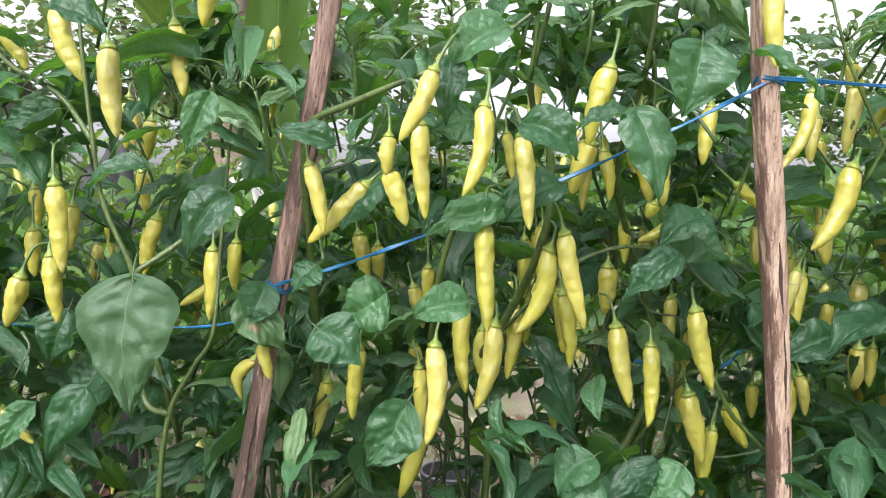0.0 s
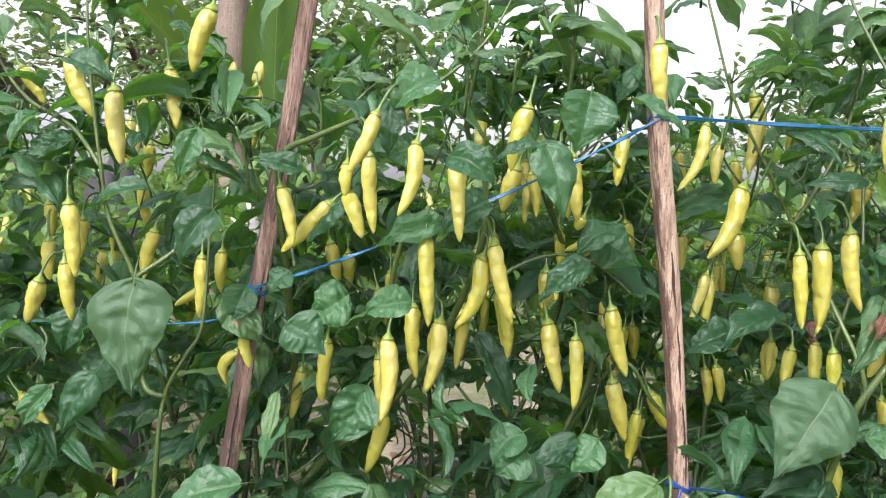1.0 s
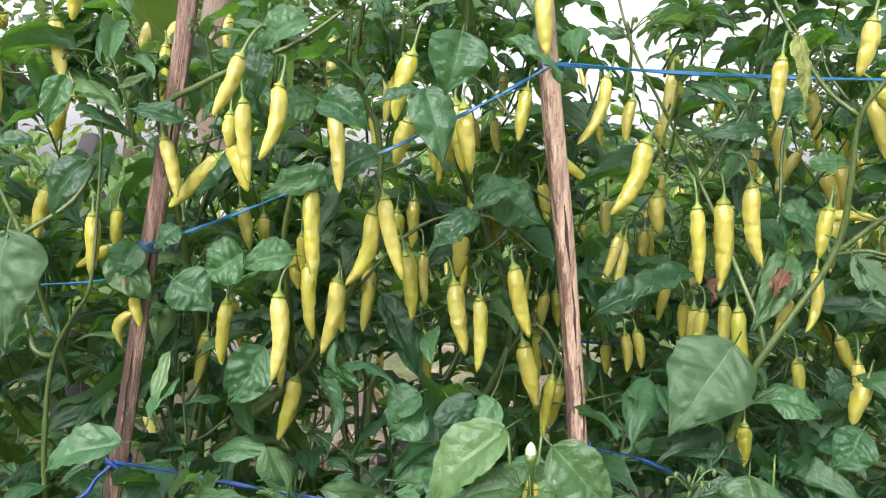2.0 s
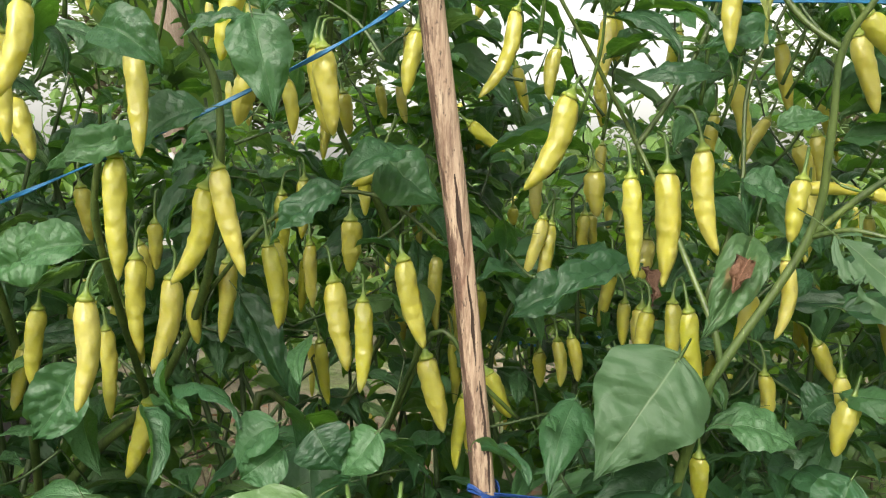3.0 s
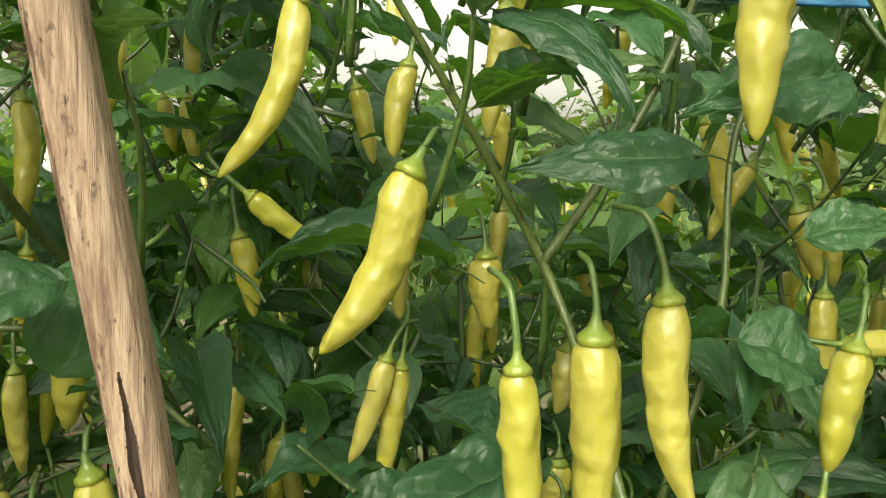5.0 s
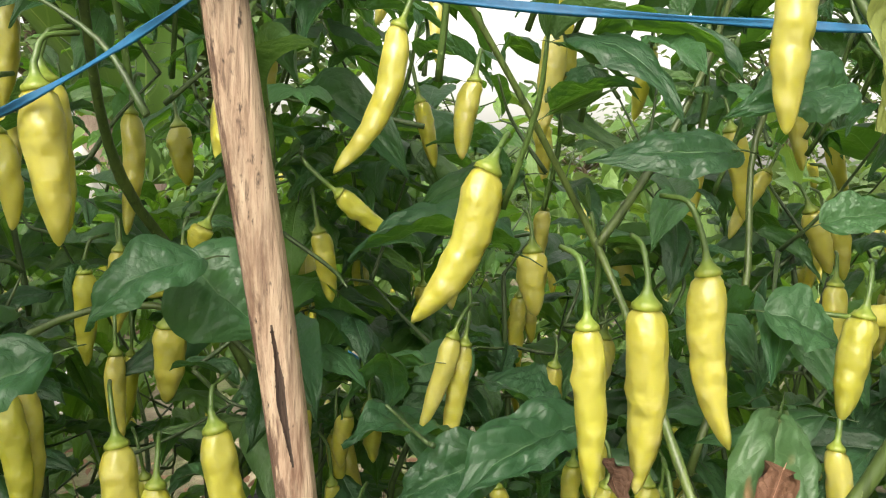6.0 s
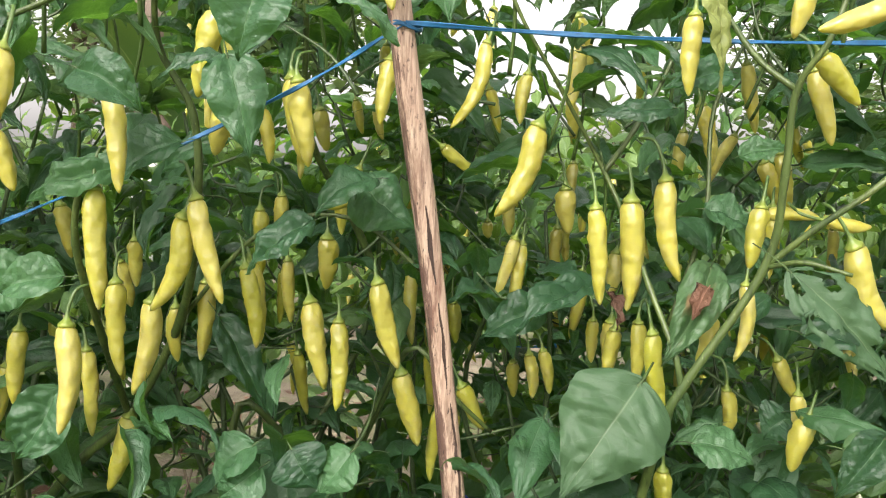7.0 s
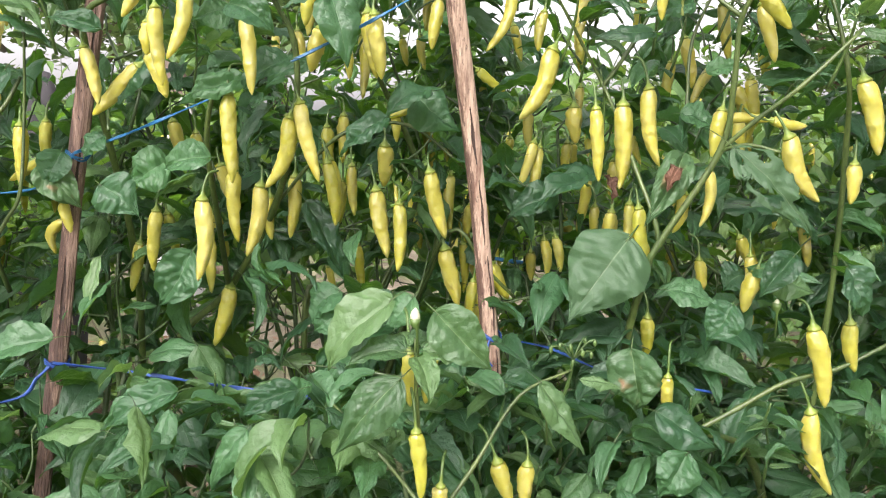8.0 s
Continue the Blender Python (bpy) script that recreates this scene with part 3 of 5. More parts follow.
        for z0, z1, side, half in cracks:
            if z0 < c.z < z1:
                taper = min(1.0, min(c.z - z0, z1 - c.z) / (0.4 * (z1 - z0)))
                mid = (1.5 + side * 0.34) / 2 * sides + 2.2 * noise.noise(Vector((c.z * 55, seed, side))) + 0.6 * noise.noise(Vector((c.z * 110, seed, side)))
                reach = 0.6 + half * 20 * taper * (0.85 + 0.5 * noise.noise(Vector((c.z * 40, side, seed))))
                le = mid - reach + 0.7 * noise.noise(Vector((c.z * 120, 3.7, seed)))
                ri = mid + reach + 0.7 * noise.noise(Vector((c.z * 120, 0.0, seed)))
                if round(ri) > round(le):
                    # the lips of the crack lie exactly on its line
                    edges.update({round(le): le, round(ri): ri})
                    inside.update(range(round(le) + 1, round(ri)))
                    lips.update(range(round(le), round(ri) + 1))
        for i in range(sides):
            a = 2 * math.pi * edges.get(i, i) / sides + drift
            ca, sa = math.cos(a), math.sin(a)
            sq = (abs(ca) ** 3.2 + abs(sa) ** 3.2) ** (-1 / 3.2)
            r = sq * k * (1 + 0.07 * noise.noise(Vector((ca * 1.7 + seed, sa * 1.7, t * 3))) + flaky * noise.noise(Vector((ca * 9, sa * 9 + seed, t * 14))) + 0.6 * flaky * noise.noise(Vector((ca * 14, sa * 14 + seed, t * 120))))
            if i in inside:
                r *= 0.86
            p = Vector((0.5 * wide * r * ca, 0.5 * deep * r * sa, 0))
            p.rotate(Euler((0, 0, turn)))
            ring.append(bm.verts.new(c + p))
            marks.append(i in lips)
        rings.append(ring)
        depth.append(marks)
    for j in range(n):
        for i in range(sides):
            i2 = (i + 1) % sides
            f = bm.faces.new((rings[j][i], rings[j][i2], rings[j + 1][i2], rings[j + 1][i]))
            if depth[j][i] + depth[j][i2] + depth[j + 1][i] + depth[j + 1][i2] >= 3:
                f.material_index = 1
    bm.faces.new(list(reversed(rings[0])))
    bm.faces.new(rings[-1])
    ob = new(name)
    ob.location = low
    tagged(ob, label, "stake", "plant stakes")
    split = bm.copy()
    bmesh.ops.delete(bm, geom=[f for f in bm.faces if f.material_index == 1], context="FACES")
    bmesh.ops.delete(split, geom=[f for f in split.faces if f.material_index == 0], context="FACES")
    for f in split.faces:
        f.material_index = 0
    for q in (bm, split):
        q.transform(Matrix.Translation(-low))
    finish("shaft", bm, material, ob)
    while split.faces:
        seen, todo = set(), [split.faces[:][0]]
        while todo:
            f = todo.pop()
            if f not in seen:
                seen.add(f)
                todo += [g for e in f.edges for g in e.link_faces]
        one = bmesh.new()
        made = {}
        for f in seen:
            one.faces.new([made.setdefault(v, None) or made.update({v: one.verts.new(v.co)}) or made[v] for v in f.verts])
        finish("crack", one, CRACK, ob, "dark open crack along the grain")
        bmesh.ops.delete(split, geom=list(seen), context="FACES")
    split.free()
    return ob


STAKE_B = (Vector((0.331, 0.680, -0.04)), Vector((0.193, 0.547, 1.118)))
STAKE_A = (Vector((-0.262, 0.681, -0.04)), Vector((-0.060, 0.603, 1.105)))
stake("wooden_stake", STAKE_B[0], STAKE_B[1], 0.0135, 0.0175, WOOD_PALE, "pale split wooden stake with dark cracks, tied with blue tape",
      ((0.842, 0.889, 0.05, 0.11), (0.778, 0.832, 0.18, 0.10), (0.70, 0.772, 0.40, 0.08), (0.62, 0.69, 0.3, 0.07)), 0.1, 3)
stake("wooden_stake", STAKE_A[0], STAKE_A[1], 0.0145, 0.0150, WOOD_DARK, "leaning dark brown wooden stake with rough bark",
      ((0.80, 0.86, 0.2, 0.12), (0.68, 0.76, -0.1, 0.14), (0.9, 0.97, 0.3, 0.1)), 0.3, 8, 0.10)


def on_stake(st, z):
    return st[0].lerp(st[1], (z - st[0].z) / (st[1].z - st[0].z))


# ---- blue tapes ----
def ribbon(bm, pts, width, twist=0.0, steps=10, sag=0.0):
    line = smooth_line(pts, steps)
    n = len(line) - 1
    rows = []
    for i, p in enumerate(line):
        d = (line[min(i + 1, n)] - line[max(i - 1, 0)]).normalized()
        up = Vector((0, 0, 1))
        e = (up - d * up.dot(d)).normalized()
        f = d.cross(e)
        a = twist * math.sin(i * 0.31) + 0.3 * math.sin(i * 0.13)
        w = width * (1 + 0.25 * math.sin(i * 0.47))
        e2, f2 = e * math.cos(a) + f * math.sin(a), f * math.cos(a) - e * math.sin(a)
        q = p - Vector((0, 0, sag * math.sin(math.pi * i / n)))
        rows.append([bm.verts.new(q + e2 * w * s + f2 * 0.0005 * g) for s, g in ((-0.5, 0), (-0.2, 1), (0.1, -0.6), (0.35, 1), (0.5, 0), (0.3, -1.4), (-0.2, -1.2))])
    for a, b in zip(rows, rows[1:]):
        for k in range(7):
            bm.faces.new((a[k], a[(k + 1) % 7], b[(k + 1) % 7], b[k]))
    bm.faces.new(rows[0])
    bm.faces.new(list(reversed(rows[-1])))


def wrap(bm, st, z, r, width, turns=2.0):
    pts = []
    for i in range(int(14 * turns) + 1):
        a = 2 * math.pi * i / 14
        c = on_stake(st, z + 0.0025 * i / 14 * math.sin(i * 0.9))
        pts.append(c + Vector((r * math.cos(a), r * 1.15 * math.sin(a), 0)))
    ribbon(bm, pts, width, 0.2, 2)


ka, kb = on_stake(STAKE_A, 0.847), on_stake(STAKE_B, 0.988)
la, lb = on_stake(STAKE_A, 0.664), on_stake(STAKE_B, 0.700)
front = Vector((0, -0.0100, 0))


def tape(label, material, strands, knots):
    ob = new("support_tape")
    tagged(ob, label, "tape")
    for pts, width, twist, steps in strands:
        bm = bmesh.new()
        ribbon(bm, pts, width, twist, steps)
        finish("strand", bm, material, ob)
    for st, z, r, width, turns in knots:
        bm = bmesh.new()
        wrap(bm, st, z, r, width, turns)
        finish("knot", bm, material, ob)


tape("bright blue raffia tape strung between the stakes", TAPE, [
    ([ka + front, Vector((-0.048, 0.598, 0.867)), Vector((0.051, 0.583, 0.908)), Vector((0.151, 0.571, 0.956)), kb + front], 0.0024, 0.6, 24),
    ([kb + front, Vector((0.319, 0.556, 0.984)), Vector((0.445, 0.548, 0.982)), Vector((0.62, 0.56, 0.99))], 0.0027, 0.35, 20),
    ([ka + front, ka + Vector((-0.01, -0.012, -0.018)), Vector((-0.143, 0.622, 0.817)), Vector((-0.186, 0.632, 0.811)), Vector((-0.30, 0.65, 0.806)), Vector((-0.55, 0.66, 0.83))], 0.0022, 0.5, 12),
], [(STAKE_A, 0.845, 0.0098, 0.002, 2.0), (STAKE_B, 0.987, 0.0092, 0.0024, 1.6)])
tape("dark blue raffia tape tied low round both stakes", TAPE_DARK, [
    ([la + front, Vector((-0.05, 0.585, 0.667)), Vector((0.025, 0.57, 0.661)), Vector((0.10, 0.58, 0.648))], 0.0030, 0.5, 14),
    ([la + front, la + Vector((-0.012, -0.012, -0.012)), Vector((-0.174, 0.615, 0.632)), Vector((-0.30, 0.63, 0.615))], 0.0033, 0.4, 12),
    ([lb + front, Vector((0.293, 0.605, 0.687)), Vector((0.352, 0.615, 0.662)), Vector((0.45, 0.63, 0.64))], 0.0022, 0.4, 14),
    ([lb + front, lb + Vector((-0.004, -0.014, -0.014)), lb + Vector((0.002, -0.012, -0.024))], 0.0018, 0.4, 6),
], [(STAKE_A, 0.662, 0.0102, 0.003, 2.0), (STAKE_B, 0.699, 0.0096, 0.003, 2.0)])

tape("bright blue raffia tape strung along the plants behind", TAPE, [
    ([Vector((0.20, 1.58, 0.66)), Vector((0.31, 1.36, 0.652)), Vector((0.42, 1.30, 0.655)), Vector((0.50, 1.40, 0.67))], 0.006, 0.4, 14)], [])

# ---- the row of pepper plants ----
plant("a", -0.21, 0.70, "bushy green chilli plant hung with yellow peppers, beside the dark stake")
plant("b", 0.02, 0.82, "dense chilli plant with clusters of ripe yellow peppers between two stakes")
plant("c", 0.36, 0.72, "chilli plant with a thick forked stem and long yellow peppers")
plant("d", 0.56, 0.70, "chilli plant with insect-eaten leaves and hanging yellow peppers")
plant("e", 0.20, 0.46, "low young chilli plant with a white flower bud")
plant("f", -0.52, 0.74, "leafy chilli plant at the end of the row")
plant("g", 0.86, 0.74, "leafy chilli plant further along the row")

# thick stems
def stems(key, name, runs, material=None, label=""):
    for pts, r0, r1 in runs:
        bm = bmesh.new()
        if pts[-1][2] > 0.98:  # grow on into a thin tip
            a, b = Vector(pts[-2]), Vector(pts[-1])
            pts, r1 = pts + [tuple(b + (b - a).normalized() * 0.05 + Vector((0, 0.01, 0.02))), tuple(b + (b - a).normalized() * 0.08 + Vector((0, 0.02, 0.06)))], 0.0007
        branch(bm, pts, r0, r1, 10, 5, 0.16)
        under(key, finish(name, bm, material or STEM, None, label))


stems("c", "stem", [
    ([(0.36, 0.72, 0.0), (0.352, 0.66, 0.4), (0.355, 0.60, 0.66), (0.366, 0.572, 0.757), (0.374, 0.566, 0.783), (0.414, 0.553, 0.857), (0.417, 0.540, 0.91), (0.416, 0.53, 0.954), (0.428, 0.515, 0.985), (0.445, 0.52, 1.05)], 0.0039, 0.0019),
    ([(0.415, 0.553, 0.858), (0.434, 0.538, 0.88), (0.461, 0.522, 0.906), (0.50, 0.52, 0.945)], 0.0020, 0.0015),
    ([(0.374, 0.566, 0.783), (0.369, 0.568, 0.805), (0.358, 0.585, 0.84), (0.350, 0.61, 0.875), (0.338, 0.631, 0.910), (0.306, 0.615, 0.960), (0.274, 0.60, 1.009), (0.258, 0.60, 1.06)], 0.0021, 0.0015),
    ([(0.338, 0.631, 0.910), (0.36, 0.64, 0.94), (0.385, 0.65, 0.985)], 0.0020, 0.0014),
    ([(0.416, 0.53, 0.954), (0.395, 0.54, 0.975), (0.37, 0.55, 1.02)], 0.0019, 0.0013),
    ([(0.40, 0.68, 0.80), (0.43, 0.70, 0.88), (0.44, 0.72, 0.96), (0.47, 0.72, 1.03)], 0.0021, 0.0016),
    ([(0.414, 0.553, 0.857), (0.428, 0.535, 0.862), (0.447, 0.52, 0.857)], 0.0016, 0.0012),
])
stems("a", "stem", [
    ([(-0.21, 0.70, 0.0), (-0.20, 0.66, 0.35), (-0.188, 0.61, 0.62), (-0.184, 0.601, 0.697), (-0.177, 0.601, 0.756), (-0.160, 0.601, 0.79), (-0.147, 0.602, 0.815), (-0.144, 0.61, 0.88), (-0.135, 0.60, 0.96)], 0.0027, 0.0010),
    ([(-0.177, 0.601, 0.756), (-0.192, 0.60, 0.763), (-0.21, 0.62, 0.79), (-0.24, 0.64, 0.83)], 0.0024, 0.0018),
    ([(-0.19, 0.66, 0.72), (-0.195, 0.62, 0.80), (-0.202, 0.602, 0.853), (-0.222, 0.60, 0.90), (-0.229, 0.60, 0.942), (-0.236, 0.60, 1.0), (-0.240, 0.60, 1.06)], 0.0024, 0.0018),
    ([(-0.229, 0.60, 0.942), (-0.262, 0.62, 0.975), (-0.31, 0.64, 1.0)], 0.0022, 0.0014),
    ([(-0.202, 0.602, 0.853), (-0.17, 0.62, 0.88), (-0.155, 0.63, 0.91)], 0.0022, 0.0016),
])
stems("b", "stem", [
    ([(0.02, 0.82, 0.0), (-0.05, 0.81, 0.35), (-0.10, 0.79, 0.52), (-0.115, 0.78, 0.60)], 0.0090, 0.0070),
    ([(-0.115, 0.78, 0.60), (-0.06, 0.76, 0.665), (-0.011, 0.74, 0.71), (0.048, 0.68, 0.80), (0.078, 0.615, 0.882), (0.08, 0.60, 0.94), (0.064, 0.585, 0.98), (0.072, 0.56, 1.033)], 0.0044, 0.0015),
    ([(-0.115, 0.78, 0.60), (-0.09, 0.70, 0.75), (-0.085, 0.60, 0.92), (-0.078, 0.58, 0.955), (-0.05, 0.565, 0.968), (-0.016, 0.55, 0.981), (0.03, 0.545, 1.0)], 0.0036, 0.0018),
    ([(0.02, 0.82, 0.0), (0.10, 0.80, 0.45), (0.16, 0.78, 0.65), (0.20, 0.77, 0.76), (0.17, 0.74, 0.86), (0.14, 0.68, 0.93), (0.145, 0.62, 1.0)], 0.0050, 0.0014),
    ([(0.16, 0.78, 0.65), (0.21, 0.70, 0.775), (0.245, 0.70, 0.74), (0.275, 0.71, 0.71)], 0.0022, 0.0016),
    ([(0.048, 0.68, 0.80), (0.11, 0.66, 0.865), (0.17, 0.665, 0.875), (0.225, 0.66, 0.835)], 0.0017, 0.0013),
    ([(0.05, 0.82, 0.55), (0.06, 0.81, 0.70), (0.11, 0.84, 0.66), (0.16, 0.86, 0.74)], 0.0040, 0.0024),
    ([(-0.011, 0.74, 0.71), (0.0, 0.66, 0.79), (0.008, 0.60, 0.86), (0.022, 0.58, 0.91)], 0.0030, 0.0018),
])
stems("d", "stem", [
    ([(0.56, 0.70, 0.0), (0.53, 0.66, 0.4), (0.46, 0.56, 0.60), (0.389, 0.50, 0.654)], 0.0055, 0.0020),
    ([(0.389, 0.50, 0.652), (0.42, 0.50, 0.67), (0.454, 0.50, 0.69), (0.49, 0.50, 0.70), (0.525, 0.50, 0.718), (0.58, 0.51, 0.74)], 0.0020, 0.0013),
    ([(0.53, 0.66, 0.4), (0.55, 0.64, 0.7), (0.535, 0.60, 0.86), (0.52, 0.58, 0.93), (0.50, 0.60, 1.02)], 0.0030, 0.0014),
])
stems("e", "stem", [
    ([(0.20, 0.46, 0.0), (0.195, 0.43, 0.4), (0.19, 0.40, 0.62), (0.185, 0.385, 0.71), (0.184, 0.372, 0.752)], 0.0036, 0.0006),
    ([(0.19, 0.40, 0.62), (0.22, 0.41, 0.66), (0.25, 0.43, 0.70), (0.285, 0.44, 0.715)], 0.0016, 0.0009),
    ([(0.188, 0.40, 0.64), (0.165, 0.42, 0.66), (0.13, 0.44, 0.69)], 0.0015, 0.0009),
])

# peppers: shoulder, point, width
pepper("a", (-0.254, 0.601, 1.031), (-0.234, 0.601, 0.981), 0.0144, bow=-0.06)
pepper("a", (-0.202, 0.562, 0.998), (-0.197, 0.562, 0.943), 0.0149, bow=-0.05)
pepper("a", (-0.334, 0.678, 1.030), (-0.314, 0.678, 0.999), 0.0130)
pepper("a", (-0.175, 0.604, 1.021), (-0.169, 0.604, 0.974), 0.0130)
pepper("a", (-0.132, 0.572, 1.062), (-0.146, 0.572, 1.015), 0.0150)
pepper("a", (-0.243, 0.575, 0.912), (-0.238, 0.575, 0.855), 0.0132)
pepper("a", (-0.256, 0.595, 0.864), (-0.251, 0.595, 0.818), 0.0123)
pepper("a", (-0.290, 0.620, 0.846), (-0.301, 0.620, 0.810), 0.0145)
pepper("a", (-0.200, 0.639, 0.889), (-0.209, 0.639, 0.848), 0.0124)
pepper("a", (-0.153, 0.620, 0.869), (-0.155, 0.620, 0.819), 0.0120)
pepper("a", (-0.144, 0.648, 0.873), (-0.145, 0.648, 0.837), 0.0109)
pepper("a", (-0.170, 0.689, 0.838), (-0.200, 0.690, 0.819), 0.0099)
pepper("a", (-0.126, 0.634, 0.789), (-0.135, 0.634, 0.759), 0.0107, bow=-0.25)
pepper("a", (-0.115, 0.608, 0.806), (-0.109, 0.607, 0.781), 0.0095)
pepper("a", (-0.066, 0.750, 0.876), (-0.058, 0.750, 0.835), 0.0137)
pepper("a", (-0.052, 0.780, 0.865), (-0.050, 0.780, 0.829), 0.0122)
pepper("a", (-0.332, 0.720, 0.908), (-0.328, 0.720, 0.878), 0.0112)
pepper("a", (-0.281, 0.680, 0.896), (-0.284, 0.680, 0.861), 0.0124)
pepper("a", (-0.312, 0.680, 0.876), (-0.311, 0.680, 0.840), 0.0124)
pepper("a", (-0.327, 0.660, 0.739), (-0.302, 0.660, 0.713), 0.0104)
pepper("a", (-0.181, 0.800, 1.034), (-0.178, 0.800, 1.060), 0.0124)
pepper("a", (-0.154, 0.800, 1.039), (-0.149, 0.800, 1.061), 0.0113)
pepper("a", (-0.257, 0.780, 0.971), (-0.262, 0.780, 0.935), 0.0132)
pepper("a", (-0.273, 0.700, 1.048), (-0.269, 0.700, 1.031), 0.0134)

pepper("b", (-0.077, 0.572, 0.929), (-0.067, 0.571, 0.886), 0.0109)
pepper("b", (-0.043, 0.593, 0.917), (-0.081, 0.593, 0.878), 0.0136)
pepper("b", (-0.026, 0.567, 0.948), (-0.027, 0.566, 0.924), 0.0107)
pepper("b", (0.004, 0.481, 0.977), (-0.013, 0.480, 0.940), 0.0107, bow=0.04)
pepper("b", (-0.004, 0.519, 0.952), (-0.000, 0.518, 0.898), 0.0110)
pepper("b", (0.031, 0.473, 0.958), (0.021, 0.463, 0.912), 0.0104, bow=0.07)
pepper("b", (0.055, 0.536, 0.948), (0.061, 0.529, 0.893), 0.0110, bow=0.03)
pepper("b", (0.108, 0.548, 0.991), (0.097, 0.548, 0.945), 0.0136)
pepper("b", (0.104, 0.587, 0.948), (0.094, 0.595, 0.915), 0.0142)
pepper("b", (0.118, 0.615, 0.945), (0.123, 0.615, 0.911), 0.0095)
pepper("b", (0.146, 0.581, 0.958), (0.152, 0.582, 0.909), 0.0135)
pepper("b", (0.197, 0.638, 0.979), (0.191, 0.632, 0.938), 0.0120)
pepper("b", (0.199, 0.535, 1.037), (0.202, 0.534, 0.991), 0.0125)
pepper("b", (0.173, 0.693, 0.909), (0.168, 0.693, 0.898), 0.0106)
pepper("b", (0.036, 0.560, 0.894), (0.039, 0.555, 0.827), 0.0127, bow=-0.02)
pepper("b", (0.088, 0.576, 0.889), (0.103, 0.575, 0.828), 0.0128, bow=-0.03)
pepper("b", (0.079, 0.581, 0.878), (0.059, 0.582, 0.822), 0.0141, bow=0.1)
pepper("b", (0.099, 0.671, 0.842), (0.105, 0.670, 0.782), 0.0147)
pepper("b", (0.066, 0.682, 0.826), (0.061, 0.683, 0.769), 0.0130)
pepper("b", (0.024, 0.622, 0.833), (0.028, 0.618, 0.773), 0.0128, bow=-0.03)
pepper("b", (0.047, 0.620, 0.821), (0.035, 0.618, 0.761), 0.0144, bow=0.07)
pepper("b", (0.006, 0.590, 0.811), (0.002, 0.585, 0.745), 0.0144, bow=0.05)
pepper("b", (-0.007, 0.650, 0.783), (-0.005, 0.652, 0.722), 0.0110)
pepper("b", (-0.008, 0.732, 0.712), (-0.024, 0.729, 0.653), 0.0165, bow=0.05)
pepper("b", (0.142, 0.668, 0.815), (0.153, 0.660, 0.755), 0.0155, bow=-0.03)
pepper("b", (0.164, 0.648, 0.805), (0.163, 0.642, 0.745), 0.0125, bow=0.02)
pepper("b", (0.191, 0.632, 0.834), (0.205, 0.631, 0.777), 0.0146, bow=-0.03)
pepper("b", (0.206, 0.691, 0.759), (0.219, 0.692, 0.704), 0.0162, bow=-0.02)
pepper("b", (0.254, 0.741, 0.737), (0.272, 0.740, 0.702), 0.0145)
pepper("b", (0.248, 0.766, 0.708), (0.241, 0.765, 0.665), 0.0165)
pepper("b", (0.229, 0.800, 0.780), (0.232, 0.800, 0.749), 0.0126)
pepper("b", (0.099, 0.658, 0.840), (0.106, 0.658, 0.784), 0.0128)
pepper("b", (0.146, 0.734, 0.855), (0.145, 0.736, 0.815), 0.0165)
pepper("b", (0.111, 0.762, 0.834), (0.113, 0.763, 0.783), 0.0111)
pepper("b", (0.041, 0.692, 0.806), (0.042, 0.692, 0.766), 0.0116)
pepper("b", (-0.052, 0.651, 0.796), (-0.056, 0.651, 0.742), 0.0127)
pepper("b", (-0.082, 0.691, 0.761), (-0.091, 0.692, 0.715), 0.0118)
pepper("b", (0.081, 0.800, 0.873), (0.082, 0.800, 0.818), 0.0133)
pepper("b", (0.094, 0.820, 0.877), (0.096, 0.820, 0.841), 0.0123)
pepper("b", (0.129, 0.820, 0.960), (0.135, 0.820, 0.925), 0.0145)
pepper("b", (0.156, 0.724, 0.895), (0.158, 0.724, 0.859), 0.0103)
pepper("b", (0.185, 0.663, 0.899), (0.154, 0.662, 0.881), 0.0095)
pepper("b", (-0.005, 0.740, 0.850), (-0.004, 0.740, 0.814), 0.0116)
pepper("b", (-0.017, 0.740, 0.833), (-0.008, 0.740, 0.798), 0.0125)
pepper("b", (-0.026, 0.571, 0.926), (-0.014, 0.571, 0.892), 0.0130)
pepper("b", (0.059, 0.750, 0.966), (0.065, 0.750, 0.926), 0.0098)
pepper("b", (0.140, 0.600, 0.962), (0.147, 0.600, 0.911), 0.0152)
pepper("b", (0.092, 0.850, 0.814), (0.089, 0.850, 0.766), 0.0100)

pepper("c", (0.321, 0.573, 0.888), (0.325, 0.572, 0.831), 0.0112, bow=0.01)
pepper("c", (0.347, 0.594, 0.892), (0.347, 0.595, 0.824), 0.0155, bow=0.03)
pepper("c", (0.366, 0.588, 0.905), (0.376, 0.585, 0.844), 0.0133, bow=-0.04)
pepper("c", (0.293, 0.625, 0.938), (0.266, 0.621, 0.880), 0.0164, bow=0.07)
pepper("c", (0.288, 0.695, 0.860), (0.274, 0.693, 0.816), 0.0103)
pepper("c", (0.294, 0.699, 0.856), (0.286, 0.697, 0.798), 0.0105)
pepper("c", (0.430, 0.600, 0.889), (0.423, 0.598, 0.851), 0.0124)
pepper("c", (0.421, 0.596, 0.841), (0.414, 0.591, 0.794), 0.0095, bow=0.1)
pepper("c", (0.258, 0.615, 0.988), (0.236, 0.610, 0.935), 0.0100, bow=0.09)
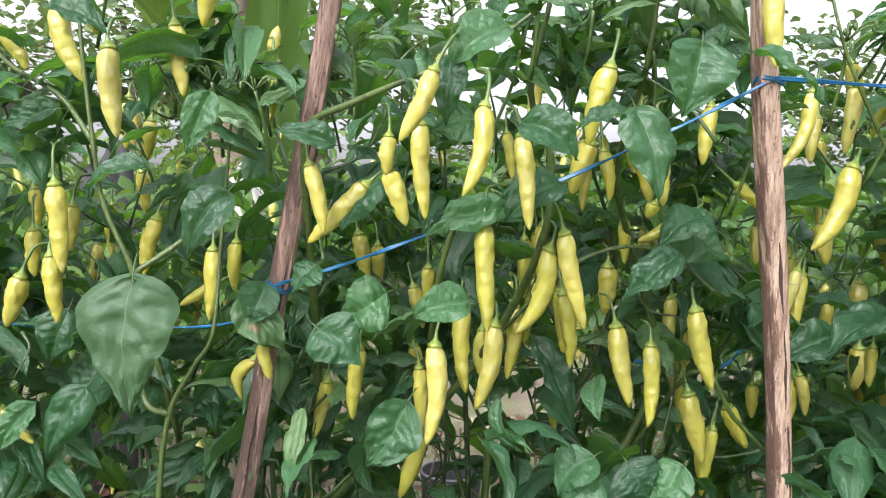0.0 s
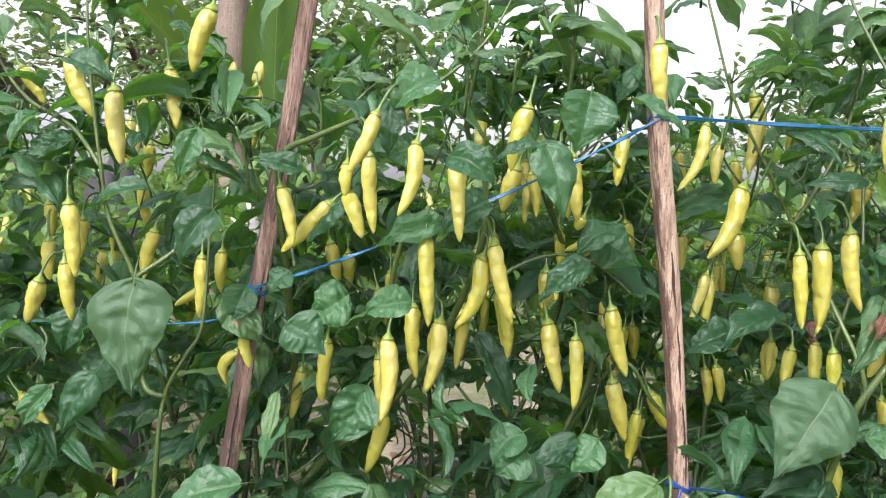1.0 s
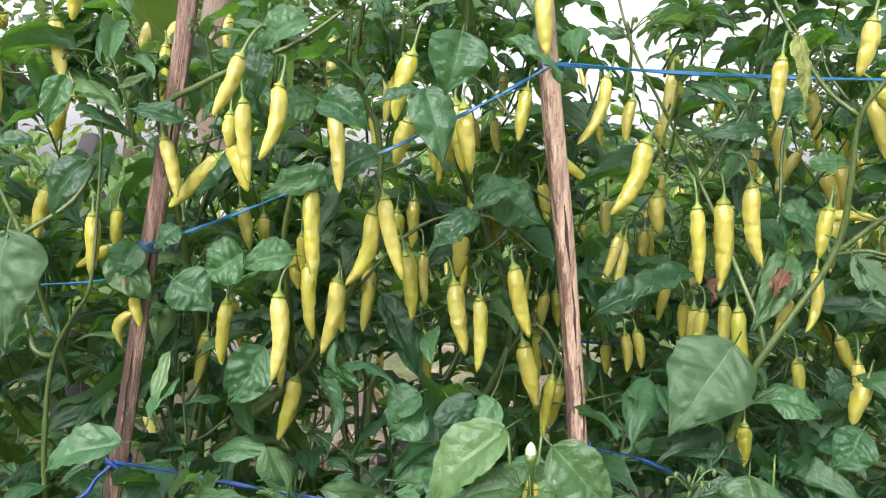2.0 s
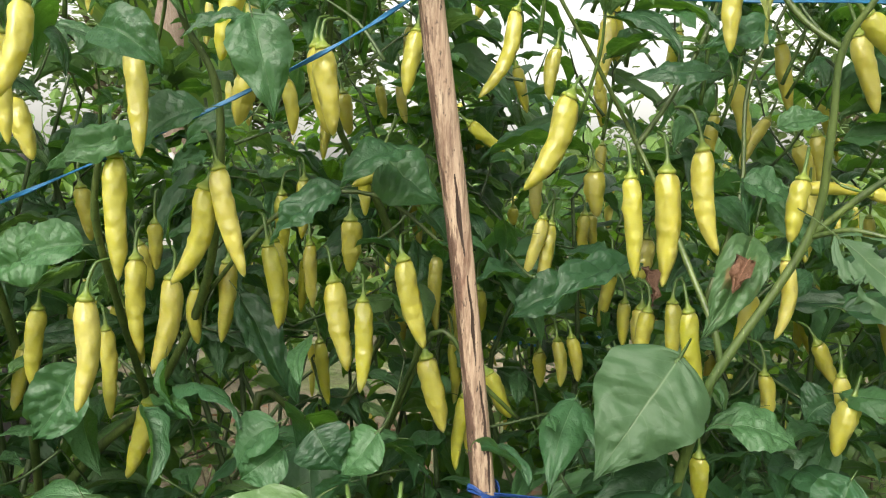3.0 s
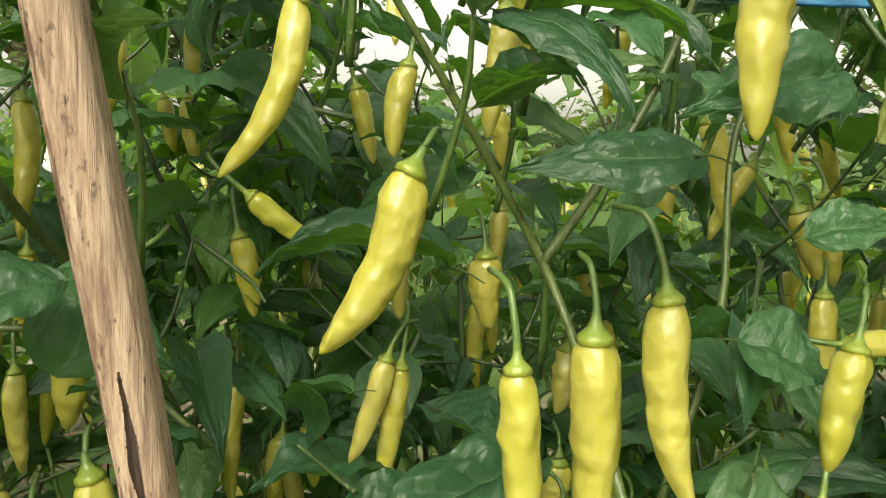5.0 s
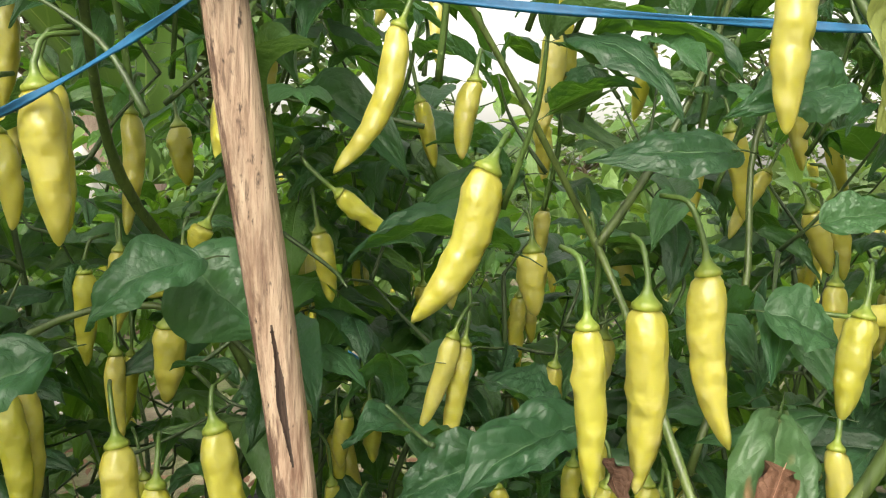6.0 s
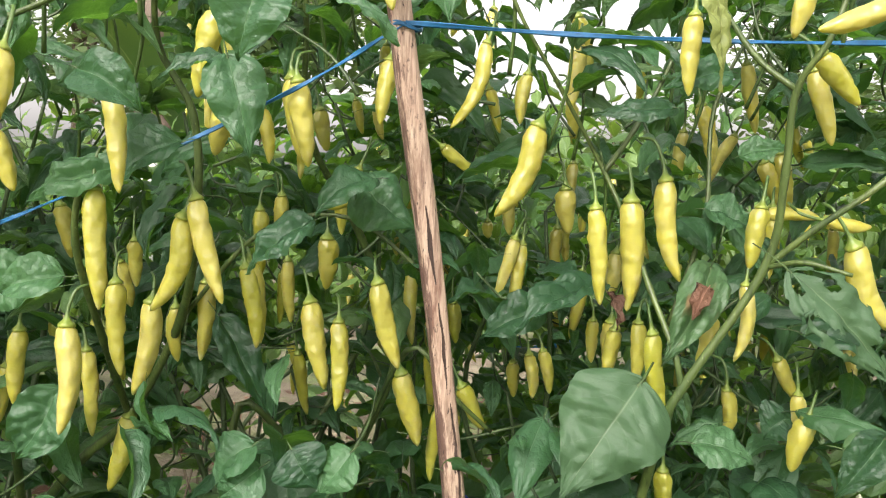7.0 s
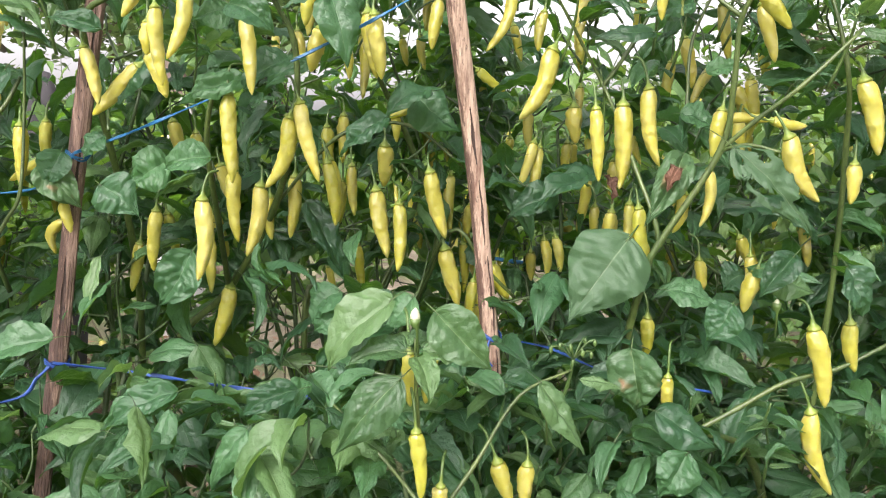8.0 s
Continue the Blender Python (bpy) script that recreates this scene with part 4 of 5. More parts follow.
pepper("c", (0.234, 0.686, 0.926), (0.259, 0.690, 0.907), 0.0095)
pepper("c", (0.444, 0.760, 0.966), (0.455, 0.761, 0.917), 0.0135)
pepper("c", (0.497, 0.826, 0.945), (0.474, 0.824, 0.902), 0.0118, bow=-0.05)
pepper("c", (0.271, 0.748, 0.974), (0.280, 0.749, 0.940), 0.0095)
pepper("c", (0.293, 0.686, 0.978), (0.288, 0.682, 0.943), 0.0109)
pepper("c", (0.490, 0.787, 1.003), (0.500, 0.787, 0.946), 0.0130)
pepper("c", (0.304, 0.821, 0.739), (0.305, 0.821, 0.707), 0.0117)
pepper("c", (0.309, 0.754, 0.761), (0.312, 0.751, 0.725), 0.0108)
pepper("c", (0.321, 0.758, 0.763), (0.327, 0.755, 0.728), 0.0109)
pepper("c", (0.346, 0.686, 0.802), (0.346, 0.688, 0.770), 0.0095)
pepper("c", (0.369, 0.648, 0.807), (0.367, 0.643, 0.765), 0.0114, bow=0.04)
pepper("c", (0.368, 0.610, 0.807), (0.377, 0.608, 0.754), 0.0119, bow=-0.04)
pepper("c", (0.407, 0.614, 0.819), (0.399, 0.614, 0.786), 0.0115, bow=0.08)
pepper("c", (0.358, 0.669, 0.798), (0.352, 0.668, 0.763), 0.0120)
pepper("c", (0.391, 0.580, 0.669), (0.391, 0.580, 0.633), 0.0104)
pepper("c", (0.388, 0.640, 0.706), (0.388, 0.640, 0.670), 0.0123)
pepper("c", (0.336, 0.760, 0.896), (0.339, 0.760, 0.860), 0.0165)
pepper("c", (0.295, 0.807, 0.891), (0.296, 0.807, 0.855), 0.0119)
pepper("c", (0.280, 0.846, 0.864), (0.281, 0.846, 0.849), 0.0105)
pepper("c", (0.235, 0.789, 0.794), (0.232, 0.790, 0.762), 0.0115)
pepper("c", (0.248, 0.810, 0.794), (0.251, 0.810, 0.758), 0.0127)
pepper("c", (0.221, 0.735, 0.905), (0.228, 0.735, 0.869), 0.0113)
pepper("c", (0.158, 0.850, 0.972), (0.164, 0.850, 0.942), 0.0095)
pepper("c", (0.179, 0.820, 0.971), (0.184, 0.820, 0.936), 0.0098)
pepper("c", (0.187, 0.800, 1.014), (0.185, 0.800, 0.974), 0.0098)
pepper("c", (0.185, 0.950, 0.876), (0.194, 0.950, 0.821), 0.0137)
pepper("c", (0.351, 0.850, 0.859), (0.354, 0.850, 0.827), 0.0103)
pepper("c", (0.347, 0.789, 0.918), (0.345, 0.789, 0.882), 0.0095)
pepper("c", (0.345, 0.800, 0.970), (0.348, 0.800, 0.934), 0.0109)

pepper("d", (0.440, 0.554, 0.976), (0.463, 0.554, 0.949), 0.0126)
pepper("d", (0.456, 0.594, 0.973), (0.468, 0.592, 0.928), 0.0126)
pepper("d", (0.475, 0.572, 0.868), (0.503, 0.573, 0.817), 0.0158, bow=-0.09)
pepper("d", (0.447, 0.632, 0.884), (0.483, 0.631, 0.882), 0.0095)
pepper("d", (0.476, 0.609, 0.882), (0.507, 0.612, 0.878), 0.0095)
pepper("d", (0.443, 0.675, 0.754), (0.442, 0.674, 0.716), 0.0109, bow=0.1)
pepper("d", (0.467, 0.491, 0.732), (0.479, 0.490, 0.674), 0.0140)
pepper("d", (0.474, 0.500, 0.667), (0.494, 0.500, 0.603), 0.0134, bow=-0.08)
pepper("d", (0.498, 0.500, 0.734), (0.504, 0.500, 0.698), 0.0115)
pepper("d", (0.532, 0.578, 0.847), (0.531, 0.578, 0.815), 0.0118)
pepper("d", (0.520, 0.550, 0.911), (0.535, 0.550, 0.855), 0.0155)
pepper("d", (0.468, 0.602, 0.754), (0.459, 0.602, 0.720), 0.0144)
pepper("d", (0.486, 0.689, 0.774), (0.502, 0.689, 0.742), 0.0113)
pepper("d", (0.469, 0.619, 0.766), (0.470, 0.617, 0.730), 0.0096)
pepper("d", (0.389, 0.800, 0.841), (0.384, 0.800, 0.805), 0.0156)
pepper("d", (0.382, 0.780, 0.784), (0.380, 0.780, 0.746), 0.0163)
pepper("d", (0.514, 0.800, 0.922), (0.529, 0.800, 0.884), 0.0143)
pepper("d", (0.529, 0.800, 0.930), (0.538, 0.800, 0.880), 0.0143)
pepper("d", (0.355, 0.514, 0.988), (0.353, 0.513, 0.948), 0.0102)
pepper("d", (0.412, 0.512, 1.014), (0.406, 0.515, 0.978), 0.0117)
pepper("d", (0.407, 0.420, 0.977), (0.373, 0.420, 0.965), 0.0095)

pepper("e", (0.179, 0.440, 0.725), (0.180, 0.440, 0.689), 0.0096)
pepper("e", (0.195, 0.450, 0.723), (0.190, 0.450, 0.688), 0.0098)
pepper("e", (0.185, 0.380, 0.694), (0.188, 0.380, 0.653), 0.0095)
pepper("e", (0.200, 0.400, 0.652), (0.199, 0.400, 0.627), 0.0095)
pepper("e", (0.240, 0.460, 0.643), (0.250, 0.460, 0.614), 0.0125)
pepper("e", (0.262, 0.470, 0.637), (0.261, 0.470, 0.605), 0.0119)

# large leaves: base, point, width
big_leaf("a", (-0.176, 0.535, 0.857), (-0.176, 0.534, 0.772), 0.0564, 7, (0.0, -1, 0.3))
big_leaf("c", (0.349, 0.565, 0.786), (0.300, 0.548, 0.722), 0.062, 7, (-0.05, -1, 0.4))
big_leaf("d", (0.412, 0.514, 0.858), (0.471, 0.514, 0.796), 0.0373, 2)
big_leaf("c", (0.398, 0.596, 0.851), (0.362, 0.568, 0.796), 0.031, 1, (-0.3, -0.9, 0.1))
big_leaf("b", (0.157, 0.560, 0.878), (0.122, 0.555, 0.848), 0.0302, 0, (-0.4, -0.7, 0.6))
big_leaf("b", (0.080, 0.664, 0.803), (0.111, 0.664, 0.737), 0.0297, 0, (0.5, -0.8, 0.3))
big_leaf("c", (0.360, 0.557, 0.946), (0.314, 0.556, 0.940), 0.0217, 0)
big_leaf("d", (0.353, 0.484, 0.998), (0.358, 0.482, 0.947), 0.0200, 3)
big_leaf("b", (0.119, 0.522, 0.964), (0.132, 0.515, 0.912), 0.0310, 0, (0.3, -1, -0.5))
big_leaf("b", (0.117, 0.526, 0.962), (0.085, 0.520, 0.951), 0.0200, 0, (0.0, -0.5, 0.8))
big_leaf("b", (0.143, 0.481, 0.994), (0.134, 0.481, 0.956), 0.0412, 0, (0.1, -1, 0.3))
big_leaf("b", (-0.034, 0.590, 0.920), (-0.058, 0.590, 0.885), 0.0337, 0)
big_leaf("b", (-0.014, 0.623, 0.763), (-0.043, 0.623, 0.716), 0.0405, 0)
big_leaf("a", (-0.120, 0.537, 0.910), (-0.142, 0.536, 0.871), 0.0306, 0)
big_leaf("a", (-0.128, 0.603, 0.839), (-0.097, 0.602, 0.802), 0.0330, 1)
big_leaf("b", (0.013, 0.500, 0.988), (0.011, 0.500, 0.950), 0.0201, 0)
big_leaf("b", (0.053, 0.501, 0.953), (0.083, 0.500, 0.933), 0.0295, 0)
big_leaf("b", (0.090, 0.645, 0.926), (0.047, 0.645, 0.901), 0.0276, 0)
big_leaf("c", (0.178, 0.640, 0.900), (0.216, 0.640, 0.869), 0.0448, 0)
big_leaf("e", (0.170, 0.380, 0.772), (0.135, 0.380, 0.731), 0.0323, 6)
big_leaf("e", (0.196, 0.370, 0.767), (0.227, 0.370, 0.735), 0.0317, 6)
big_leaf("e", (0.175, 0.370, 0.728), (0.139, 0.370, 0.684), 0.0288, 6)
big_leaf("d", (0.331, 0.468, 0.721), (0.336, 0.468, 0.679), 0.0429, 1)
big_leaf("d", (0.395, 0.460, 0.755), (0.379, 0.460, 0.730), 0.0267, 0)
big_leaf("b", (0.008, 0.500, 0.678), (-0.044, 0.500, 0.648), 0.0268, 0)
big_leaf("b", (0.065, 0.470, 0.660), (0.041, 0.470, 0.618), 0.0256, 0)
big_leaf("b", (0.101, 0.470, 0.690), (0.062, 0.470, 0.670), 0.0234, 0)
big_leaf("a", (-0.099, 0.540, 0.707), (-0.152, 0.540, 0.684), 0.0326, 0)
big_leaf("d", (0.367, 0.450, 0.654), (0.349, 0.450, 0.624), 0.0345, 0)
big_leaf("d", (0.349, 0.460, 0.680), (0.392, 0.460, 0.654), 0.0310, 0)
big_leaf("e", (0.263, 0.420, 0.711), (0.291, 0.420, 0.665), 0.0215, 6)
big_leaf("d", (0.427, 0.480, 0.776), (0.460, 0.480, 0.760), 0.0295, 6)
big_leaf("d", (0.477, 0.470, 0.780), (0.489, 0.470, 0.746), 0.0290, 0)
big_leaf("d", (0.435, 0.460, 0.789), (0.413, 0.460, 0.760), 0.0235, 0)
big_leaf("c", (0.394, 0.600, 0.739), (0.434, 0.600, 0.725), 0.0306, 0)
big_leaf("a", (-0.226, 0.580, 0.777), (-0.251, 0.580, 0.728), 0.0321, 0)
big_leaf("a", (-0.260, 0.580, 0.766), (-0.283, 0.580, 0.733), 0.0227, 0)
big_leaf("a", (-0.192, 0.600, 0.924), (-0.235, 0.600, 0.906), 0.0211, 0)
big_leaf("a", (-0.126, 0.520, 0.967), (-0.139, 0.520, 0.931), 0.0211, 0)
big_leaf("b", (-0.060, 0.560, 0.942), (-0.099, 0.560, 0.949), 0.0212, 0)
big_leaf("a", (-0.254, 0.600, 0.963), (-0.292, 0.600, 0.950), 0.0210, 0)
big_leaf("d", (0.171, 0.480, 0.990), (0.207, 0.480, 0.964), 0.0200, 0)
big_leaf("b", (0.189, 0.615, 0.902), (0.154, 0.600, 0.878), 0.034, 0, (-0.3, -0.7, 0.7))
big_leaf("a", (-0.256, 0.620, 0.823), (-0.271, 0.620, 0.784), 0.0322, 0)
big_leaf("b", (-0.031, 0.620, 0.842), (-0.063, 0.620, 0.825), 0.0439, 0)
big_leaf("b", (-0.072, 0.580, 0.823), (-0.042, 0.580, 0.798), 0.0372, 0)
big_leaf("a", (-0.217, 0.520, 1.015), (-0.185, 0.520, 0.999), 0.0275, 0)
big_leaf("b", (0.043, 0.500, 1.004), (0.013, 0.500, 0.982), 0.0308, 0)
big_leaf("a", (-0.233, 0.640, 0.783), (-0.266, 0.640, 0.757), 0.0376, 0)
big_leaf("c", (0.116, 0.600, 0.735), (0.094, 0.600, 0.707), 0.0350, 0)
big_leaf("c", (0.140, 0.600, 0.732), (0.156, 0.600, 0.707), 0.0369, 0)
big_leaf("d", (0.403, 0.620, 0.887), (0.433, 0.620, 0.873), 0.0329, 0)
big_leaf("c", (0.308, 0.660, 0.904), (0.240, 0.660, 0.898), 0.0389, 0, (0.0, -0.18, 1.0))
big_leaf("c", (0.304, 0.660, 0.815), (0.262, 0.660, 0.792), 0.0355, 0)
big_leaf("d", (0.460, 0.600, 0.811), (0.516, 0.600, 0.779), 0.0358, 0)
big_leaf("d", (0.466, 0.620, 0.750), (0.448, 0.620, 0.735), 0.0337, 0)
big_leaf("d", (0.423, 0.620, 0.922), (0.455, 0.620, 0.927), 0.0200, 0)
big_leaf("c", (0.366, 0.580, 0.968), (0.369, 0.580, 0.950), 0.0265, 0)
big_leaf("b", (0.029, 0.600, 0.963), (-0.001, 0.600, 0.955), 0.0305, 0)
big_leaf("b", (0.026, 0.540, 0.847), (-0.007, 0.540, 0.838), 0.0289, 0)
big_leaf("b", (0.120, 0.600, 0.720), (0.095, 0.600, 0.701), 0.0320, 0)
big_leaf("b", (0.177, 0.600, 0.731), (0.156, 0.600, 0.702), 0.0321, 0)
big_leaf("b", (-0.111, 0.600, 0.848), (-0.121, 0.596, 0.821), 0.0280, 0)
big_leaf("b", (-0.076, 0.600, 0.862), (-0.091, 0.596, 0.843), 0.0260, 0)
big_leaf("b", (0.049, 0.565, 0.906), (-0.001, 0.561, 0.886), 0.0300, 0, (0.1, -0.7, 0.6))
big_leaf("b", (0.082, 0.566, 0.921), (0.048, 0.560, 0.896), 0.0330, 0, (-0.1, -0.8, 0.6))
big_leaf("d", (0.382, 0.540, 0.964), (0.346, 0.535, 0.953), 0.0250, 0, (0.1, -0.8, 0.6))
big_leaf("c", (0.345, 0.660, 0.829), (0.282, 0.625, 0.803), 0.036, 8, (0.1, -0.4, 1.0))
big_leaf("c", (0.308, 0.720, 0.831), (0.338, 0.680, 0.821), 0.036, 8, (0.2, -0.4, 1.0))
big_leaf("c", (0.285, 0.700, 0.807), (0.239, 0.660, 0.818), 0.036, 8, (-0.3, -0.5, 1.0))
big_leaf("a", (-0.006, 0.530, 0.670), (-0.055, 0.510, 0.642), 0.034, 8, (0.2, -0.6, 0.8))
big_leaf("b", (0.069, 0.490, 0.652), (0.038, 0.480, 0.612), 0.030, 8, (-0.2, -0.8, 0.6))
big_leaf("c", (0.336, 0.60, 0.834), (0.341, 0.595, 0.812), 0.011, 5)
# withered patch of the spotted leaf, added as a small leaf before it
big_leaf("c", (0.388, 0.570, 0.842), (0.378, 0.564, 0.824), 0.015, 5)

# ---- filling foliage: twigs with leaves, left out where they would hide fruit from the camera ----
def seg_dist(p, a, b):
    ab = b - a
    t = max(0.0, min(1.0, (p - a).dot(ab) / max(ab.length_squared, 1e-9)))
    return (p - a - ab * t).length


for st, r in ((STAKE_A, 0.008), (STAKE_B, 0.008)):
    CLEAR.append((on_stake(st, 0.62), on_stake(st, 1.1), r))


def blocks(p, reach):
    """Whether a leaf round p would hang in front of a fruit, stake or tape, seen from the camera's mean spot."""
    d = p - VIEW_SPOT
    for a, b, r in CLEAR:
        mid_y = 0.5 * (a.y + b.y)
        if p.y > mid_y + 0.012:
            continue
        k = (mid_y - VIEW_SPOT.y) / max(d.y, 0.05)
        q = VIEW_SPOT + d * k
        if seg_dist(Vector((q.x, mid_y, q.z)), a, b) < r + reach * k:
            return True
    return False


# boxes thinned of leaves so that gaps fit the camera's view: x, y and z ranges
BARE = (((-0.02, 0.20), (0.66, 1.5), (0.60, 0.745)), ((0.30, 0.46), (0.64, 1.2), (0.84, 0.95)), ((-0.14, 0.05), (0.60, 1.3), (0.985, 1.16)), ((-0.34, -0.02), (0.45, 1.3), (0.50, 0.64)), ((-0.42, -0.12), (0.66, 1.3), (0.93, 1.10)), ((0.06, 0.20), (0.55, 1.3), (0.64, 0.82)), ((-0.17, -0.04), (0.63, 1.3), (0.58, 0.76)), ((-0.40, -0.24), (0.64, 1.3), (0.92, 1.0)), ((0.24, 0.34), (0.64, 1.3), (0.60, 0.72)), ((0.25, 0.43), (0.60, 1.45), (0.955, 1.16)), ((-0.03, 0.06), (0.55, 1.3), (0.56, 0.74)))
SPARE = random.Random(3)


def bare(p):
    return any(all(lo < c < hi for c, (lo, hi) in zip(p, box)) and SPARE.random() < (0.3, 0.4, 0.6, 0.2, 0.5, 0.5, 0.4, 0.75, 0.5, 0.55, 0.5)[i] for i, box in enumerate(BARE))


def leaf_batch(name, items, mats):
    """Many leaves joined into one mesh: items of (shape, matrix)."""
    verts, faces, uvs, idx = [], [], [], []
    for (vs, uv, fs, ms), m in items:
        o = len(verts)
        verts += [tuple(m @ Vector(v)) for v in vs]
        faces += [tuple(o + i for i in f) for f in fs]
        uvs += uv
        idx += ms
    return leaf_mesh(name, (verts, uvs, faces, idx), mats)


def fill(key, box, twigs, per_twig, sizes, limit=290, seed=0, thin=0.26, young=0.09, mats=None):
    """Twigs from the plant's own skeleton to points inside box, each with drooping leaves at its end. young: share of
    paler leaves, rising towards the tops to paint in skylight.
    """
    rng = random.Random(1000 + seed)
    p0 = PLANTS[key].location
    (x0, x1), (y0, y1), (z0, z1) = box
    bm = bmesh.new()
    hubs = []
    for i in range(3 if limit else 2):
        a = Vector((p0.x, p0.y, 0.18 + 0.03 * i))
        b = Vector((rng.uniform(x0, x1), rng.uniform((y0 + y1) / 2, y1), rng.uniform(0.5, 0.75) * z1))
        c = b + Vector((rng.uniform(-0.08, 0.08), rng.uniform(-0.06, 0.06), 0.16))
        m = a.lerp(b, 0.5) + Vector((rng.uniform(-0.04, 0.04), rng.uniform(0, 0.06), 0.03))
        branch(bm, [a, m, b, c], 0.0042, 0.0016, 6, 4)
        hubs += [m, b, c, b.lerp(c, 0.5), m.lerp(b, 0.5)]
    ends = [Vector((rng.uniform(x0, x1), rng.uniform(y0, y1), rng.uniform(z0, z1))) for _ in range(twigs)]
    ends = [e for e in ends if not (e.z > 0.93 and e.y > y0 + 0.16 and rng.random() < {"a": 0.65, "b": 0.3}.get(key, 0.5))]  # loose tops that let the sky through
    ends.sort(key=lambda e: min((h - e).length for h in hubs))
    singles, rest = [], []
    for end in ends:
        # each twig grows out of the nearest wood that is there already, from below if it can
        hub = min(hubs, key=lambda h: (h - end).length + 0.6 * max(0, h.z - end.z))
        hubs.append(end)
        kept = 0
        for j in range(per_twig):
            yaw = rng.uniform(0, 2 * math.pi)
            out = Vector((math.cos(yaw), math.sin(yaw) - 0.45, 0)).normalized()
            drop = rng.triangular(-0.25, 1.35, 0.4)
            d = (out * math.cos(drop) - Vector((0, 0, 1)) * math.sin(drop)).normalized()
            length = rng.uniform(*sizes) * (1.0 if rng.random() > 0.2 else 0.55)
            width = length * rng.uniform(0.42, 0.6)
            base = end + out * rng.uniform(0.008, 0.03) + Vector((0, 0, rng.uniform(-0.02, 0.02)))
            tip = base + d * length
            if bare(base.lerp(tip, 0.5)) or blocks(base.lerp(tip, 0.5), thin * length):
                continue
            face = Vector((rng.gauss(0, 0.35), -0.15 + rng.gauss(0, 0.35), 1.0))
            kept += 1
            m = leaf_matrix(base, tip, width, face)
            n = rng.randrange(16)
            # paler leaves grow commoner above z 0.95: top light put into colour
            lighter = rng.random() < young * (1 + 4 * max(0, (base.z - 0.95) / 0.15))
            if len(singles) < limit and base.y < y0 + 0.62 * (y1 - y0):
                singles.append((YOUNG_OR_LIT_MESH[n % 6] if lighter else SMALL_MESH[n], m))
            else:
                rest.append((SMALL[n], m))
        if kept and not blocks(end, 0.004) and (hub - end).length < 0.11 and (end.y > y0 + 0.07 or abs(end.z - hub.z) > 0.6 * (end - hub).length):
            mid = hub.lerp(end, 0.5) + Vector((rng.uniform(-0.008, 0.008), rng.uniform(0, 0.008), rng.uniform(-0.012, 0.004)))
            branch(bm, [hub, mid, end], 0.0014, 0.0006, 5, 4, 0.1)
    under(key, tagged(finish("twig", bm, TWIG), kind="stuff"))
    for mesh, m in singles:
        under(key, placed("leaf", mesh, None, "", m))
    if rest:
        ob = placed("foliage", leaf_batch("foliage", rest, mats or [LEAF, PETIOLE]))
        under(key, tagged(ob, kind="stuff"))


fill("a", ((-0.42, -0.07), (0.58, 0.92), (0.42, 1.08)), 235, 5, (0.028, 0.072), seed=1, young=0.2)
fill("b", ((-0.10, 0.24), (0.57, 0.95), (0.46, 1.08)), 270, 5, (0.028, 0.072), seed=2, young=0.16)
fill("c", ((0.20, 0.48), (0.60, 0.95), (0.46, 1.05)), 220, 5, (0.028, 0.072), seed=3)
fill("d", ((0.42, 0.80), (0.57, 0.95), (0.40, 1.08)), 240, 5, (0.028, 0.072), seed=4)
fill("e", ((-0.02, 0.36), (0.41, 0.55), (0.45, 0.70)), 100, 4, (0.03, 0.058), seed=5, young=0.4)
fill("d", ((0.30, 0.66), (0.46, 0.56), (0.45, 0.70)), 50, 4, (0.032, 0.06), 60, 6, young=0.35)
fill("a", ((-0.34, 0.0), (0.50, 0.58), (0.40, 0.68)), 30, 4, (0.026, 0.05), 0, 7)
fill("f", ((-0.80, -0.38), (0.56, 0.95), (0.40, 1.08)), 150, 5, (0.042, 0.082), 120, 8)
fill("g", ((0.72, 1.15), (0.56, 0.95), (0.40, 1.08)), 150, 5, (0.042, 0.082), 120, 9)


# the inside and back of the bushes
fill("a", ((-0.40, -0.04), (0.62, 0.84), (0.36, 0.62)), 60, 5, (0.035, 0.07), 0, 27)
fill("d", ((0.24, 0.66), (0.60, 0.84), (0.36, 0.66)), 60, 5, (0.035, 0.07), 0, 28)
# back leaves use the copy whose colour is lightened as if backlit
fill("a", ((-0.46, -0.05), (0.84, 1.20), (0.58, 0.92)), 55, 5, (0.04, 0.075), 0, 21, mats=[LEAF_BACK, PETIOLE])
fill("b", ((-0.12, 0.26), (0.88, 1.20), (0.52, 0.90)), 62, 5, (0.04, 0.075), 0, 22, mats=[LEAF_BACK, PETIOLE])
fill("c", ((0.16, 0.52), (0.84, 1.20), (0.54, 0.85)), 50, 5, (0.04, 0.075), 0, 23, mats=[LEAF_BACK, PETIOLE])
fill("d", ((0.46, 0.90), (0.84, 1.20), (0.54, 0.85)), 50, 5, (0.04, 0.075), 0, 24, mats=[LEAF_BACK, PETIOLE])

fill("b", ((-0.05, 0.24), (0.98, 1.35), (0.84, 1.06)), 34, 4, (0.026, 0.055), 0, 25, mats=[LEAF_BACK, PETIOLE])
fill("c", ((0.20, 0.60), (0.98, 1.40), (0.84, 1.02)), 44, 4, (0.026, 0.055), 0, 26, mats=[LEAF_BACK, PETIOLE])
fill("b", ((0.07, 0.24), (0.80, 1.10), (0.85, 0.97)), 30, 5, (0.03, 0.06), 0, 29, mats=[LEAF_BACK, PETIOLE])

# the tops of the bushes
fill("a", ((-0.40, -0.08), (0.62, 0.95), (1.02, 1.10)), 6, 5, (0.04, 0.075), 60, 31, young=0.4)
